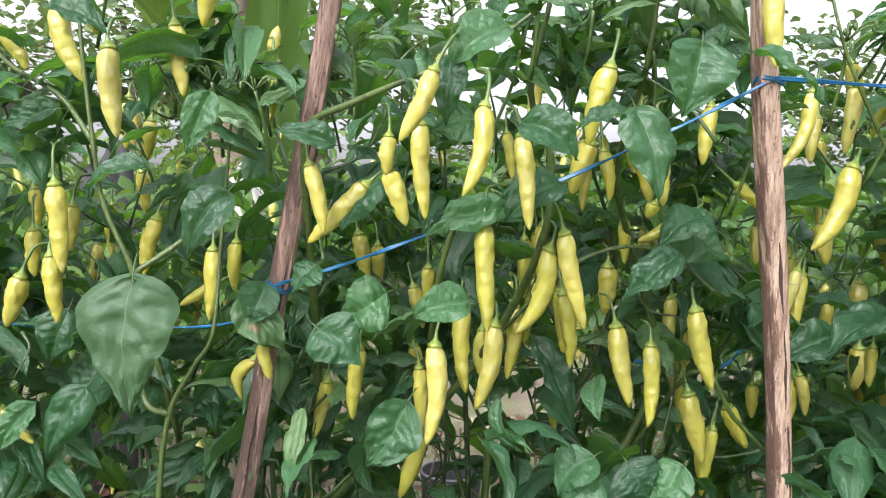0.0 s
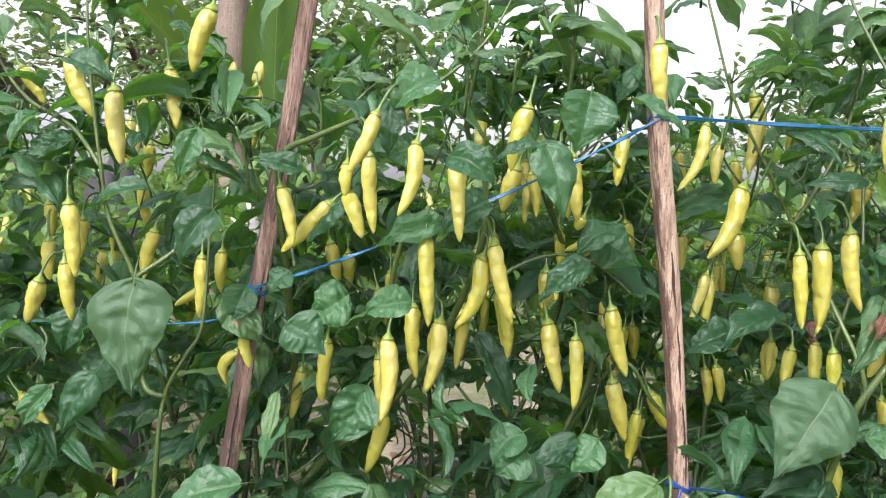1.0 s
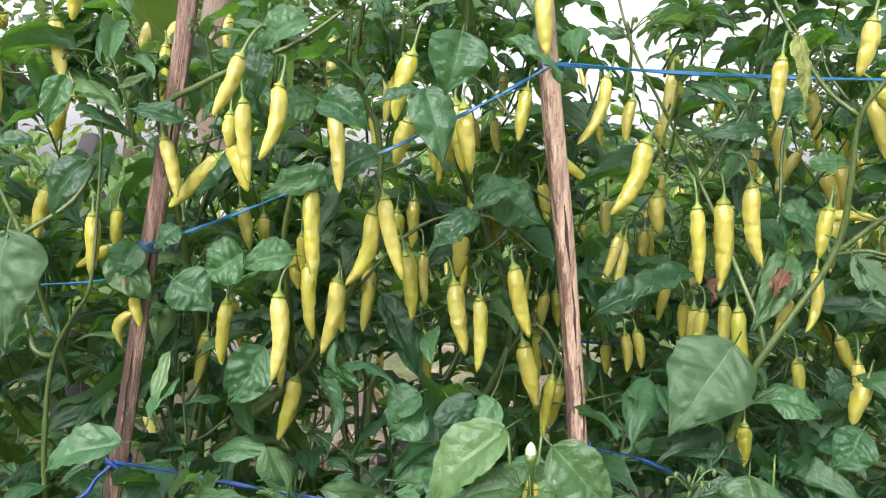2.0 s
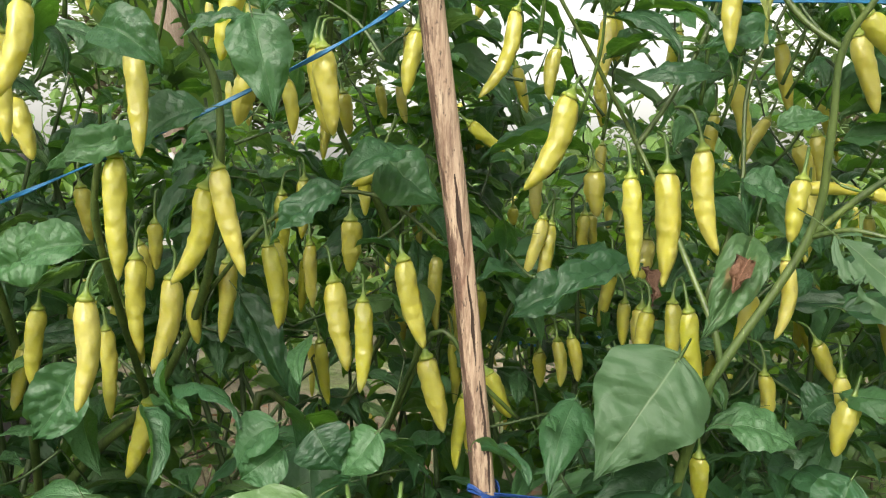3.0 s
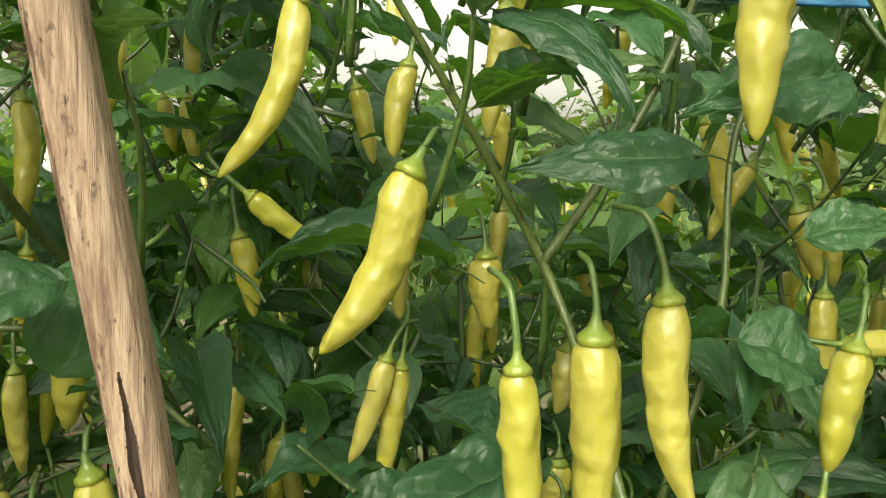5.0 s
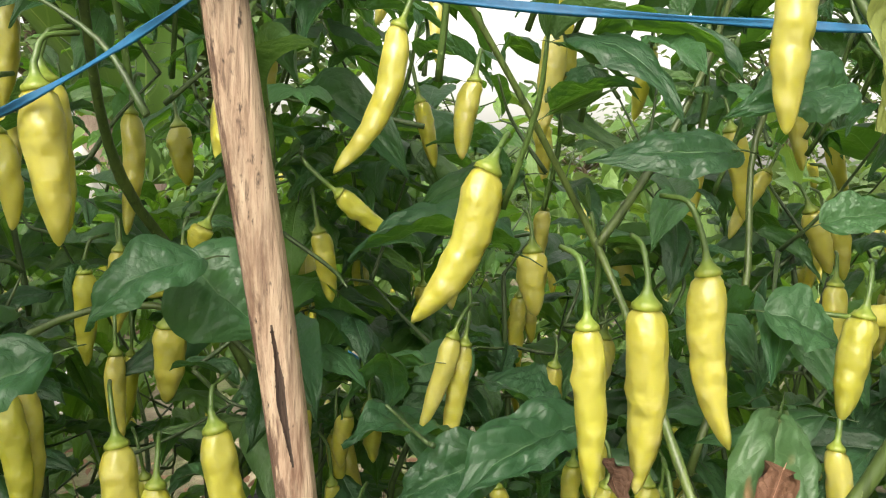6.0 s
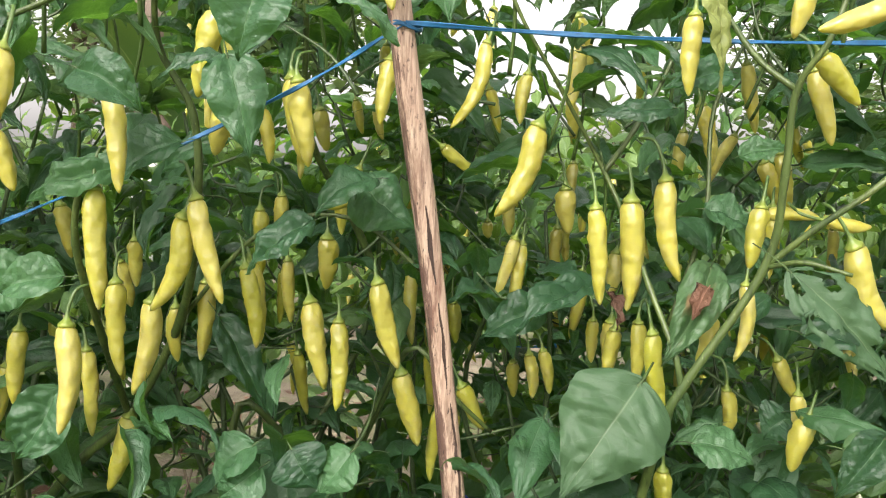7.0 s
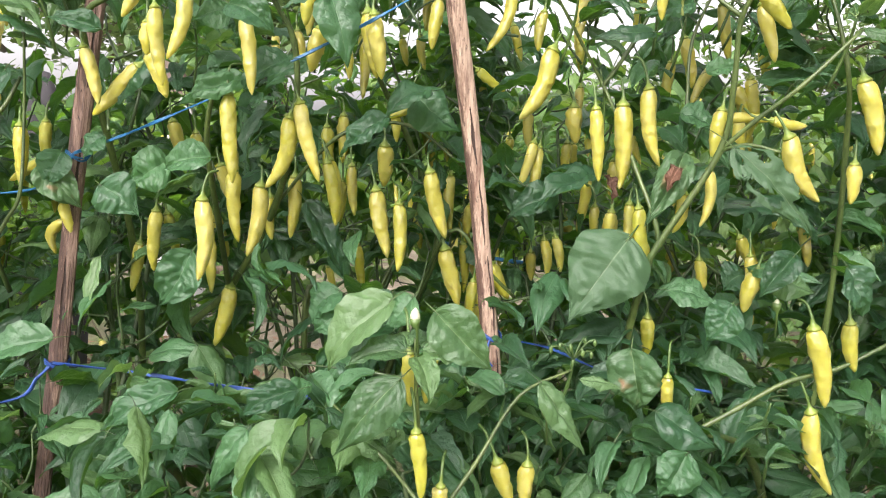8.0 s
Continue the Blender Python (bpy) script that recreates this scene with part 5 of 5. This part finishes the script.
fill("b", ((-0.10, 0.22), (0.60, 0.95), (1.04, 1.15)), 22, 5, (0.04, 0.075), 60, 32, young=0.4)
fill("c", ((0.20, 0.46), (0.62, 0.95), (1.06, 1.16)), 17, 5, (0.04, 0.075), 60, 33, young=0.4)
fill("d", ((0.46, 0.75), (0.62, 0.95), (1.06, 1.15)), 16, 5, (0.04, 0.075), 60, 34, young=0.4)


def over_the_tape():
    """Leaves that hang in front of the upper tape here and there."""
    rng = random.Random(8)
    for s in (0.08, 0.45):
        p = ka.lerp(kb, s) + Vector((0, -0.022, 0))
        way = Vector((rng.uniform(-0.8, 0.8), -0.15, -1)).normalized()
        ln = rng.uniform(0.034, 0.052)
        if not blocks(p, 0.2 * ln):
            big_leaf("b", p - way * ln * 0.5, p + way * ln * 0.5, ln * rng.uniform(0.48, 0.6), 0, (rng.uniform(-0.5, 0.5), -0.7, 0.7))


over_the_tape()


def bud_leaves():
    """Pale young leaves spread round the flower bud."""
    c = Vector((0.184, 0.372, 0.746))
    for dx, dy, dz, ln, kind in ((-0.5, 0.8, 0.05, 0.026, 4), (0.55, 0.75, 0.1, 0.028, 4), (-0.9, -0.1, -0.25, 0.040, 6), (0.95, -0.05, -0.25, 0.038, 6), (0.25, -0.6, -0.75, 0.034, 6), (-0.95, 0.5, 0.0, 0.03, 4), (0.1, 0.9, 0.25, 0.022, 4)):
        d = Vector((dx, dy, dz)).normalized()
        big_leaf("e", c + d * 0.006, c + d * ln, ln * 0.52, kind, (0.3 * dx, -0.5, 0.8))


bud_leaves()


def sprig(key, at, seed, leaves=4):
    """A flowering shoot tip: thin stalks that fan out, tiny buds, and a few young leaves."""
    rng = random.Random(seed)
    at = Vector(at)
    bm = bmesh.new()
    foot = at + Vector((rng.uniform(-0.01, 0.01), 0.02, -0.05))
    branch(bm, [foot, foot.lerp(at, 0.6) + Vector((0.002, 0, 0)), at], 0.0015, 0.0011, 6, 4)
    for i in range(7):
        a = rng.uniform(0, 6.28)
        d = Vector((math.cos(a) * 0.6, math.sin(a) * 0.6, rng.uniform(0.3, 1.0))).normalized()
        ln = rng.uniform(0.012, 0.026)
        e = at + d * ln + Vector((0, 0, -0.2 * ln))
        tube(bm, smooth_line([at, at + d * ln * 0.6, e], 3), 0.0006, 5)
        tube(bm, [e, e + Vector((0, 0, -0.0015)), e + Vector((0, 0, -0.0035)), e + Vector((0, 0, -0.005))], [0.0006, 0.0014, 0.0013, 0.0004], 6)
    under(key, tagged(finish("shoot", bm, PETIOLE), "thin green shoot with small buds"))
    for i in range(leaves):
        a = rng.uniform(0, 6.28)
        out = Vector((math.cos(a), math.sin(a) - 0.3, rng.uniform(-0.5, 0.5))).normalized()
        b = at + out * 0.006 - Vector((0, 0, rng.uniform(0, 0.02)))
        ln = rng.uniform(0.018, 0.038)
        if not blocks(b + out * ln * 0.5, 0.3 * ln):
            under(key, placed("leaf", YOUNG_OR_LIT_MESH[rng.randrange(6)], None, "", leaf_matrix(b, b + out * ln, ln * 0.42, (rng.uniform(-0.4, 0.4), -0.5, 0.8))))


for k, (key, at) in enumerate((
        ("a", (-0.112, 0.57, 0.975)), ("a", (-0.152, 0.61, 0.985)), ("b", (-0.055, 0.60, 1.01)), ("b", (0.012, 0.55, 1.02)),
        ("b", (0.062, 0.545, 1.035)), ("b", (0.10, 0.57, 1.03)), ("a", (-0.30, 0.63, 0.985)), ("a", (-0.20, 0.66, 1.02)),
        ("c", (0.272, 0.60, 1.02)), ("c", (0.385, 0.65, 0.99)), ("c", (0.445, 0.53, 1.03)), ("d", (0.50, 0.53, 0.955)),
        ("d", (0.47, 0.69, 1.01)), ("e", (0.286, 0.44, 0.722)),
        ("c", (0.34, 0.72, 0.97)), ("c", (0.43, 0.71, 0.98)), ("b", (0.15, 0.62, 1.015)))):
    sprig(key, at, 500 + k)


def curled_shoots():
    """Shoot tips crowded with small narrow curled leaves, low along the front and over the tops."""
    rng = random.Random(91)
    spans = (("a", -0.38, -0.05), ("b", -0.05, 0.20), ("c", 0.20, 0.44), ("d", 0.44, 0.72))
    for low, count in ((True, 52), (False, 56)):
        for i in range(count):
            key, x0, x1 = spans[i % 4]
            x = rng.uniform(x0, x1)
            at = Vector((x, rng.uniform(0.49, 0.57), rng.uniform(0.56, 0.70))) if low else Vector((x, rng.uniform(0.57, 0.80), rng.uniform(0.90, 1.07)))
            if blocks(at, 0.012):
                continue
            bm = bmesh.new()
            foot = at + Vector((rng.uniform(-0.02, 0.02), 0.03, -0.06))
            branch(bm, [foot, foot.lerp(at, 0.6) + Vector((0.003, 0, 0)), at], 0.0014, 0.0008, 5, 3)
            under(key, finish("shoot", bm, PETIOLE))
            for j in range(rng.randrange(6, 11)):
                a = rng.uniform(0, 6.28)
                out = Vector((math.cos(a), math.sin(a) - 0.25, rng.uniform(-0.7, 0.6))).normalized()
                b = at + out * 0.004 - Vector((0, 0, rng.uniform(0, 0.03)))
                ln = rng.uniform(0.016, 0.042)
                if not blocks(b + out * ln * 0.5, 0.25 * ln):
                    under(key, placed("leaf", NARROW_MESH[rng.randrange(6)], None, "", leaf_matrix(b, b + out * ln, ln * rng.uniform(0.3, 0.46), (rng.gauss(0, 0.4), rng.gauss(-0.4, 0.4), 0.8))))


curled_shoots()

# peppers that hang deeper inside the bushes
def inner_peppers():
    rng = random.Random(64)
    for key, x0, x1, count in (("a", -0.40, -0.08, 14), ("b", -0.08, 0.24, 13), ("c", 0.22, 0.48, 18), ("d", 0.46, 0.78, 20)):
        for i in range(count):
            top = Vector((rng.uniform(x0, x1), rng.uniform(0.70, 0.98), rng.uniform(0.70, 1.10)))
            tip = top + Vector((rng.gauss(0, 0.008), rng.gauss(0, 0.008), -rng.uniform(0.042, 0.062)))
            pepper(key, top, tip, rng.uniform(0.0105, 0.0135), rng.uniform(-0.05, 0.05), False)


inner_peppers()


def bud(key, at, size=0.85):
    """A small white flower bud on its green cup."""
    at = Vector(at)
    bm = bmesh.new()
    line = [at + Vector((0, 0, z * size)) for z in (0.0, 0.003, 0.006, 0.0095, 0.012)]
    tube(bm, line, [r * size for r in (0.0026, 0.0038, 0.0040, 0.0027, 0.0006)], 8)
    ob = under(key, finish("flower_bud", bm, PETAL, None, "closed white flower bud"))
    st = bmesh.new()
    tube(st, [at + Vector((0.002, 0.004, -0.022)), at + Vector((0.001, 0.001, -0.004)), at + Vector((0, 0, -0.0005)), at + Vector((0, 0, 0.003))], [0.0007, 0.0008, 0.0026, 0.0034], 8)
    finish("cup", st, STALK, ob)
    return ob


bud("e", (0.184, 0.370, 0.761), 0.75)
bud("d", (0.430, 0.47, 0.752), 0.5)
bud("e", (0.266, 0.42, 0.692), 0.5)

# ---- the second and third rows behind ----
FRUIT_POOL = [fruit_parts(0.058, 0.0135, 900 + i) for i in range(4)]
FRUIT_MESH = []
for body, stalk in FRUIT_POOL:
    me, ms = bpy.data.meshes.new("pepper"), bpy.data.meshes.new("stalk")
    body.to_mesh(me), stalk.to_mesh(ms)
    body.free(), stalk.free()
    for q, mm in ((me, FRUIT), (ms, STALK)):
        q.materials.append(mm)
        q.polygons.foreach_set("use_smooth", [True] * len(q.polygons))
    FRUIT_MESH.append((me, ms))


def back_plant(x, y, height, leaves, fruits, seed, label, spread=0.24, mats=None, lowest=0.12):
    rng = random.Random(seed)
    p = new("pepper_plant")
    p.location = (x, y, 0)
    tagged(p, label, "pepper plant", "plants of the rows behind")
    bm = bmesh.new()
    tips = []
    branch(bm, [(x, y, 0), (x + 0.01, y, 0.2), (x, y + 0.01, 0.36)], 0.008, 0.006, 6, 3)

    def grow(a, way, length, r, level):
        b = a + way * length
        branch(bm, [a, a.lerp(b, 0.5) + Vector((rng.uniform(-1, 1), rng.uniform(-1, 1), 0.5)) * 0.01, b], r, r * 0.7, 5, 2)
        tips.append(b)
        if level:
            for s in (-1, 1):
                w = (way + Vector((rng.uniform(0.2, 0.8) * s, rng.uniform(-0.7, 0.7), rng.uniform(-0.1, 0.25)))).normalized()
                grow(b, w, length * rng.uniform(0.7, 0.9), r * 0.68, level - 1)

    for s in (-1, 1):
        grow(Vector((x, y + 0.01, 0.36)), Vector((0.5 * s, rng.uniform(-0.3, 0.3), 0.8)).normalized(), height * 0.22, 0.005, 3)
    under(p, finish("stem", bm, TWIG))
    items = []
    while len(items) < leaves:
        t = rng.choice(tips) + Vector((rng.gauss(0, spread * 0.35), rng.gauss(0, spread * 0.35), rng.gauss(-0.05, spread * 0.4)))
        if not lowest < t.z < height:
            continue
        yaw = rng.uniform(0, 6.28)
        out, drop = Vector((math.cos(yaw), math.sin(yaw), 0)), rng.uniform(0.1, 1.4)
        d = out * math.cos(drop) - Vector((0, 0, 1)) * math.sin(drop)
        ln = rng.uniform(0.045, 0.085)
        items.append((MID[rng.randrange(10)], leaf_matrix(t, t + d * ln, ln * rng.uniform(0.42, 0.6), (out.x * 0.3, out.y * 0.3, 1))))
    under(p, tagged(placed("foliage", leaf_batch("foliage", items, mats or [LEAF, PETIOLE])), kind="stuff"))
    for i in range(fruits):
        t = rng.choice(tips) + Vector((rng.gauss(0, spread * 0.3), -abs(rng.gauss(0, spread * 0.5)), rng.gauss(-0.06, 0.10)))
        body, stalk = FRUIT_MESH[rng.randrange(4)]
        k = rng.uniform(0.8, 1.15)
        ob = under(p, placed("pepper", body, None, "", Matrix.Translation(t) @ Euler((rng.gauss(0, 0.25), rng.gauss(0, 0.25), rng.uniform(0, 6))).to_matrix().to_4x4() @ Matrix.Scale(k, 4)))
        placed("stalk", stalk, ob)


# the lighter leaf material carries the rows' open skylight in its colour
n = 0
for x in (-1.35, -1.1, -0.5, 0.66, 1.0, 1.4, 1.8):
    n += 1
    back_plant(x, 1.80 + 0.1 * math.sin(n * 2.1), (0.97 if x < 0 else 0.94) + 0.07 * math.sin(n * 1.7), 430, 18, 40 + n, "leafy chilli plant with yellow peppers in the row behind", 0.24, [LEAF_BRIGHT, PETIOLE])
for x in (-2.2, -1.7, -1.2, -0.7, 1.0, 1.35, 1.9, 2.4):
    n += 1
    back_plant(x, 3.0 + 0.12 * math.sin(n * 2.1), (1.2 if x < 0.2 else 0.98) + 0.1 * math.sin(n * 1.3), 380, 10, 70 + n, "leafy chilli plant in the far row, painted pale for skylight", 0.3, [LEAF_BRIGHT, PETIOLE])

back_plant(0.50, 1.46, 1.10, 300, 14, 95, "leafy, yellow-fruited chilli plant behind the stakes, painted bright for skylight", 0.22, [LEAF_BRIGHT, PETIOLE])
back_plant(0.86, 1.42, 1.06, 300, 12, 96, "leafy, yellow-fruited chilli plant behind the stakes, painted bright for skylight", 0.22, [LEAF_BRIGHT, PETIOLE])

back_plant(-0.14, 1.48, 0.98, 260, 10, 97, "leafy, yellow-fruited chilli plant behind the stakes, painted bright for skylight", 0.22, [LEAF_BRIGHT, PETIOLE], 0.64)
back_plant(0.18, 1.62, 0.95, 240, 8, 98, "leafy, yellow-fruited chilli plant behind the stakes, painted bright for skylight", 0.22, [LEAF_BRIGHT, PETIOLE], 0.64)

# ---- litter and weeds on the soil ----
def litter():
    rng = random.Random(77)
    items = []
    for i in range(900):
        x, y = rng.uniform(-1.6, 2.0), rng.uniform(0.5, 3.2)
        t = Vector((x, y, 0.05 + rng.uniform(0, 0.03)))
        a = rng.uniform(0, 6.28)
        ln = rng.uniform(0.04, 0.1)
        items.append((TINY[rng.randrange(4)], leaf_matrix(t, t + Vector((math.cos(a), math.sin(a), rng.uniform(-0.2, 0.25))) * ln, ln * 0.5, (rng.uniform(-0.4, 0.4), rng.uniform(-0.4, 0.4), 1))))
    tagged(placed("leaf_litter", leaf_batch("leaf_litter", items, [LEAF_DRY, LEAF_DRY])), "dry brown fallen leaves strewn over the soil", "leaf litter", kind="stuff")


def weeds():
    rng = random.Random(78)
    items = []
    for i in range(330):
        cx, cy = rng.uniform(-2.6, 3.0), rng.uniform(1.2, 2.6) if i % 2 == 0 else rng.uniform(2.0, 6.5)
        if -0.45 < cx < 0.5 and cy < 4.2 and i % 5:
            continue
        for j in range(14):
            a = rng.uniform(0, 6.28)
            t = Vector((cx + rng.gauss(0, 0.05), cy + rng.gauss(0, 0.05), rng.uniform(0.03, 0.20)))
            ln = rng.uniform(0.05, 0.12)
            items.append((TINY[rng.randrange(4)], leaf_matrix(t, t + Vector((math.cos(a), math.sin(a), rng.uniform(-0.3, 0.5))).normalized() * ln, ln * 0.5, (rng.uniform(-0.4, 0.4), rng.uniform(-0.4, 0.4), 1))))
    tagged(placed("weeds", leaf_batch("weeds", items, [LEAF_BRIGHT, PETIOLE])), "bright green low weeds growing between the rows", "weeds", kind="stuff")


def dry_stalks():
    """Thin dead stalks of the old crop that stand among the weeds."""
    rng = random.Random(79)
    bm = bmesh.new()
    for i in range(90):
        x, y = rng.uniform(-1.2, 1.4), rng.uniform(1.1, 2.4)
        h, lean = rng.uniform(0.15, 0.5), Vector((rng.gauss(0, 0.12), rng.gauss(0, 0.1), 0))
        foot = Vector((x, y, 0.0))
        branch(bm, [foot, foot + lean * 0.4 + Vector((0, 0, h * 0.5)), foot + lean + Vector((0, 0, h))], 0.004, 0.0015, 5, 2)
    tagged(finish("dry_stalks", bm, BARK), "dead brown stalks standing among the weeds", "dry stalks", kind="stuff")


litter()
weeds()
dry_stalks()


def bucket(x, y):
    ob = new("bucket")
    ob.location = (x, y, 0.02)
    tagged(ob, "black plastic bucket with a grey rim standing on the soil", "bucket")
    bm = bmesh.new()
    prof = ((0.058, 0.0), (0.078, 0.20), (0.074, 0.20), (0.055, 0.012))
    rings = [[bm.verts.new((r * math.cos(k * math.pi / 16), r * math.sin(k * math.pi / 16), z)) for k in range(32)] for r, z in prof]
    for a, b in zip(rings, rings[1:]):
        for k in range(32):
            bm.faces.new((a[k], a[(k + 1) % 32], b[(k + 1) % 32], b[k]))
    bm.faces.new(list(reversed(rings[0])))
    bm.faces.new(rings[-1])
    part("body", bm, POT_BLACK, ob)
    bm = bmesh.new()
    pts = [Vector((0.077 * math.cos(k * math.pi / 16), 0.077 * math.sin(k * math.pi / 16), 0.202)) for k in range(33)]
    tube(bm, pts, 0.004, 8)
    part("rim", bm, POT_RIM, ob, "grey rolled rim")


bucket(0.022, 2.05)

# ---- distance: banana plants, a house, trees ----
def banana(x, y, height, seed, leaves):
    rng = random.Random(seed)
    ob = new("banana_plant")
    ob.location = (x, y, 0)
    tagged(ob, "banana plant with a pale brown sheathed stem and broad green leaves", "banana plant", "banana plants")
    bm = bmesh.new()
    line = [Vector((0.02 * math.sin(z * 3), 0, z)) for z in [height * i / 14 for i in range(15)]]
    tube(bm, line, [0.13 - 0.05 * i / 14 + 0.008 * (i % 3) for i in range(15)], 14)
    part("stem", bm, BANANA_BARK, ob)
    for i in range(leaves):
        a = rng.uniform(0, 6.28)
        out = Vector((math.cos(a), math.sin(a), 0))
        d = rng.uniform(0.9, 1.5)
        ln, wd = rng.uniform(1.3, 1.9), rng.uniform(0.38, 0.5)
        vs, uv, fs, ms = leaf_verts(seed * 10 + i, 10, 22, 0.35, 0.0, 0.02, 1.0, 0.25, 0.25, shape=OBLONG)
        bend = rng.uniform(0.25, 0.6)
        vs = [(v[0], v[1], v[2] * 0.4 - bend * v[1] ** 2 * 0.8) for v in vs]
        me = leaf_mesh("leaf", (vs, uv, fs, ms), [LEAF_BRIGHT, PETIOLE])
        t = Vector((0, 0, height * 0.97))
        m = leaf_matrix(t + out * 0.05, t + out * 0.05 + (out * math.cos(d) + Vector((0, 0, math.sin(d)))) * ln, wd, -out + Vector((0, 0, 0.6)), ln)
        placed("leaf", me, ob, "", m)


banana(-1.32, 4.9, 2.3, 5, 6)
banana(-1.12, 5.1, 0.85, 6, 4)


def house():
    ob = new("house")
    ob.location = (-9.8, 12.5, 0)
    tagged(ob, "low grey plastered farm house under a rusty sheet roof", "house")
    bm = bmesh.new()
    bmesh.ops.create_cube(bm, size=1, matrix=Matrix.Translation((0, 0, 1.2)) @ Matrix.Diagonal((4.6, 3.0, 2.4, 1)))
    bmesh.ops.bevel(bm, geom=list(bm.edges), offset=0.02, segments=1)
    finish("wall", bm, PLASTER, ob, smooth=False)
    for s in (-1, 1):
        bm = bmesh.new()
        pts = []
        for i in range(61):
            x = -2.7 + 5.4 * i / 60
            w = 0.025 * math.sin(i * 2.1)
            pts.append([bm.verts.new((x, s * 1.9, 2.25 + w)), bm.verts.new((x, 0, 3.05 + w)), bm.verts.new((x, s * 1.9, 2.23 + w)), bm.verts.new((x, 0, 3.03 + w))])
        for a, b in zip(pts, pts[1:]):
            bm.faces.new((a[0], b[0], b[1], a[1]))
            bm.faces.new((a[2], a[3], b[3], b[2]))
            bm.faces.new((a[0], a[2], b[2], b[0]))
        finish("roof", bm, ROOFING, ob, smooth=False)


house()


def sack(x, y, z, size, material, label, seed):
    bm = bmesh.new()
    bmesh.ops.create_icosphere(bm, subdivisions=4, radius=1)
    for v in bm.verts:
        k = 1 + 0.18 * noise.noise(v.co * 2 + Vector((seed, 0, 0))) + 0.05 * noise.noise(v.co * 7)
        v.co = Vector((v.co.x * size[0] * k, v.co.y * size[1] * k, max(-0.8, v.co.z) * size[2] * k))
    ob = finish("sack", bm, material)
    ob.location = (x, y, z)
    tagged(ob, label, "sack")


sack(-0.98, 2.4, 0.46, (0.12, 0.11, 0.56), DARK_CLOTH, "dark filled sack standing on the soil", 1)
sack(-0.80, 3.2, 0.44, (0.11, 0.10, 0.55), TARP_WHITE, "white filled sack standing on the soil", 2)


def tree(x, y, height, crown, clumps, seed, material, label):
    rng = random.Random(seed)
    ob = new("tree")
    ob.location = (x, y, 0)
    tagged(ob, label, "tree", "trees behind the field")
    bm = bmesh.new()
    top = Vector((rng.uniform(-0.3, 0.3), 0, height * 0.75))
    branch(bm, [(0, 0, 0), (0.1, 0, height * 0.3), top], 0.05 * height, 0.015 * height, 8, 5)
    ends = []
    for i in range(14):
        a, f = rng.uniform(0, 6.28), rng.uniform(0.2, 1.0)
        s = Vector((0.1, 0, height * 0.3)).lerp(top, f)
        e = s + Vector((math.cos(a), math.sin(a), rng.uniform(0.1, 0.8))) * crown * rng.uniform(0.5, 1.0)
        branch(bm, [s, s.lerp(e, 0.5) + Vector((0, 0, 0.1 * crown)), e], 0.012 * height, 0.003 * height, 5, 3)
        ends += [e, s.lerp(e, 0.6)]
    part("trunk", bm, BARK, ob)
    items = []
    for i in range(clumps):
        c = rng.choice(ends) + Vector((rng.gauss(0, 1), rng.gauss(0, 1), rng.gauss(0, 0.7))) * crown * 0.24
        a = rng.uniform(0, 6.28)
        ln = rng.uniform(0.10, 0.22) * (0.6 + 0.1 * height)
        d = Vector((math.cos(a), math.sin(a), rng.uniform(-1, 0.3))).normalized()
        items.append((TINY[rng.randrange(4)], leaf_matrix(c, c + d * ln, ln * 0.8, (rng.uniform(-0.6, 0.6), rng.uniform(-0.6, 0.6), 1))))
    crown_ob = placed("crown", leaf_batch("crown", items, [material, PETIOLE]), ob)
    tagged(crown_ob, kind="stuff")


tree(-1.9, 11, 3.8, 1.9, 4200, 1, FAR_LEAF, "round-crowned broadleaf tree beyond the field")
tree(0.4, 13, 1.7, 1.0, 1800, 2, FAR_LEAF, "low bushy broadleaf tree beyond the field")
tree(3.4, 13, 1.8, 1.1, 1800, 3, FAR_LEAF, "low spreading tree beyond the field")
tree(6.6, 13, 3.0, 1.8, 2200, 4, FAR_LEAF, "broadleaf tree at the field's edge")
tree(-5.6, 14, 4.6, 2.2, 2600, 5, FAR_LEAF, "tall broadleaf tree behind the farm house")
tree(-9.5, 13, 4.0, 2.2, 2200, 6, FAR_LEAF, "broadleaf tree at the far edge of the field")


def hedge():
    rng = random.Random(5)
    items = []
    for i in range(9000):
        x = rng.uniform(-16, 18)
        h = 1.15 + 0.35 * noise.noise(Vector((x * 0.6, 0, 0))) + 0.12 * noise.noise(Vector((x * 2.5, 3, 0)))
        c = Vector((x, 8.6 + rng.gauss(0, 0.5), h * rng.random() ** 0.6))
        a = rng.uniform(0, 6.28)
        ln = rng.uniform(0.2, 0.36)
        d = Vector((math.cos(a), math.sin(a), rng.uniform(-0.8, 0.6))).normalized()
        items.append((TINY[rng.randrange(4)], leaf_matrix(c, c + d * ln, ln * 0.8, (rng.uniform(-0.6, 0.6), rng.uniform(-0.6, 0.6), 1))))
    tagged(placed("hedge", leaf_batch("hedge", items, [FAR_LEAF, PETIOLE])), "uneven green hedge of shrubs along the field's end", "hedge", kind="stuff")


hedge()
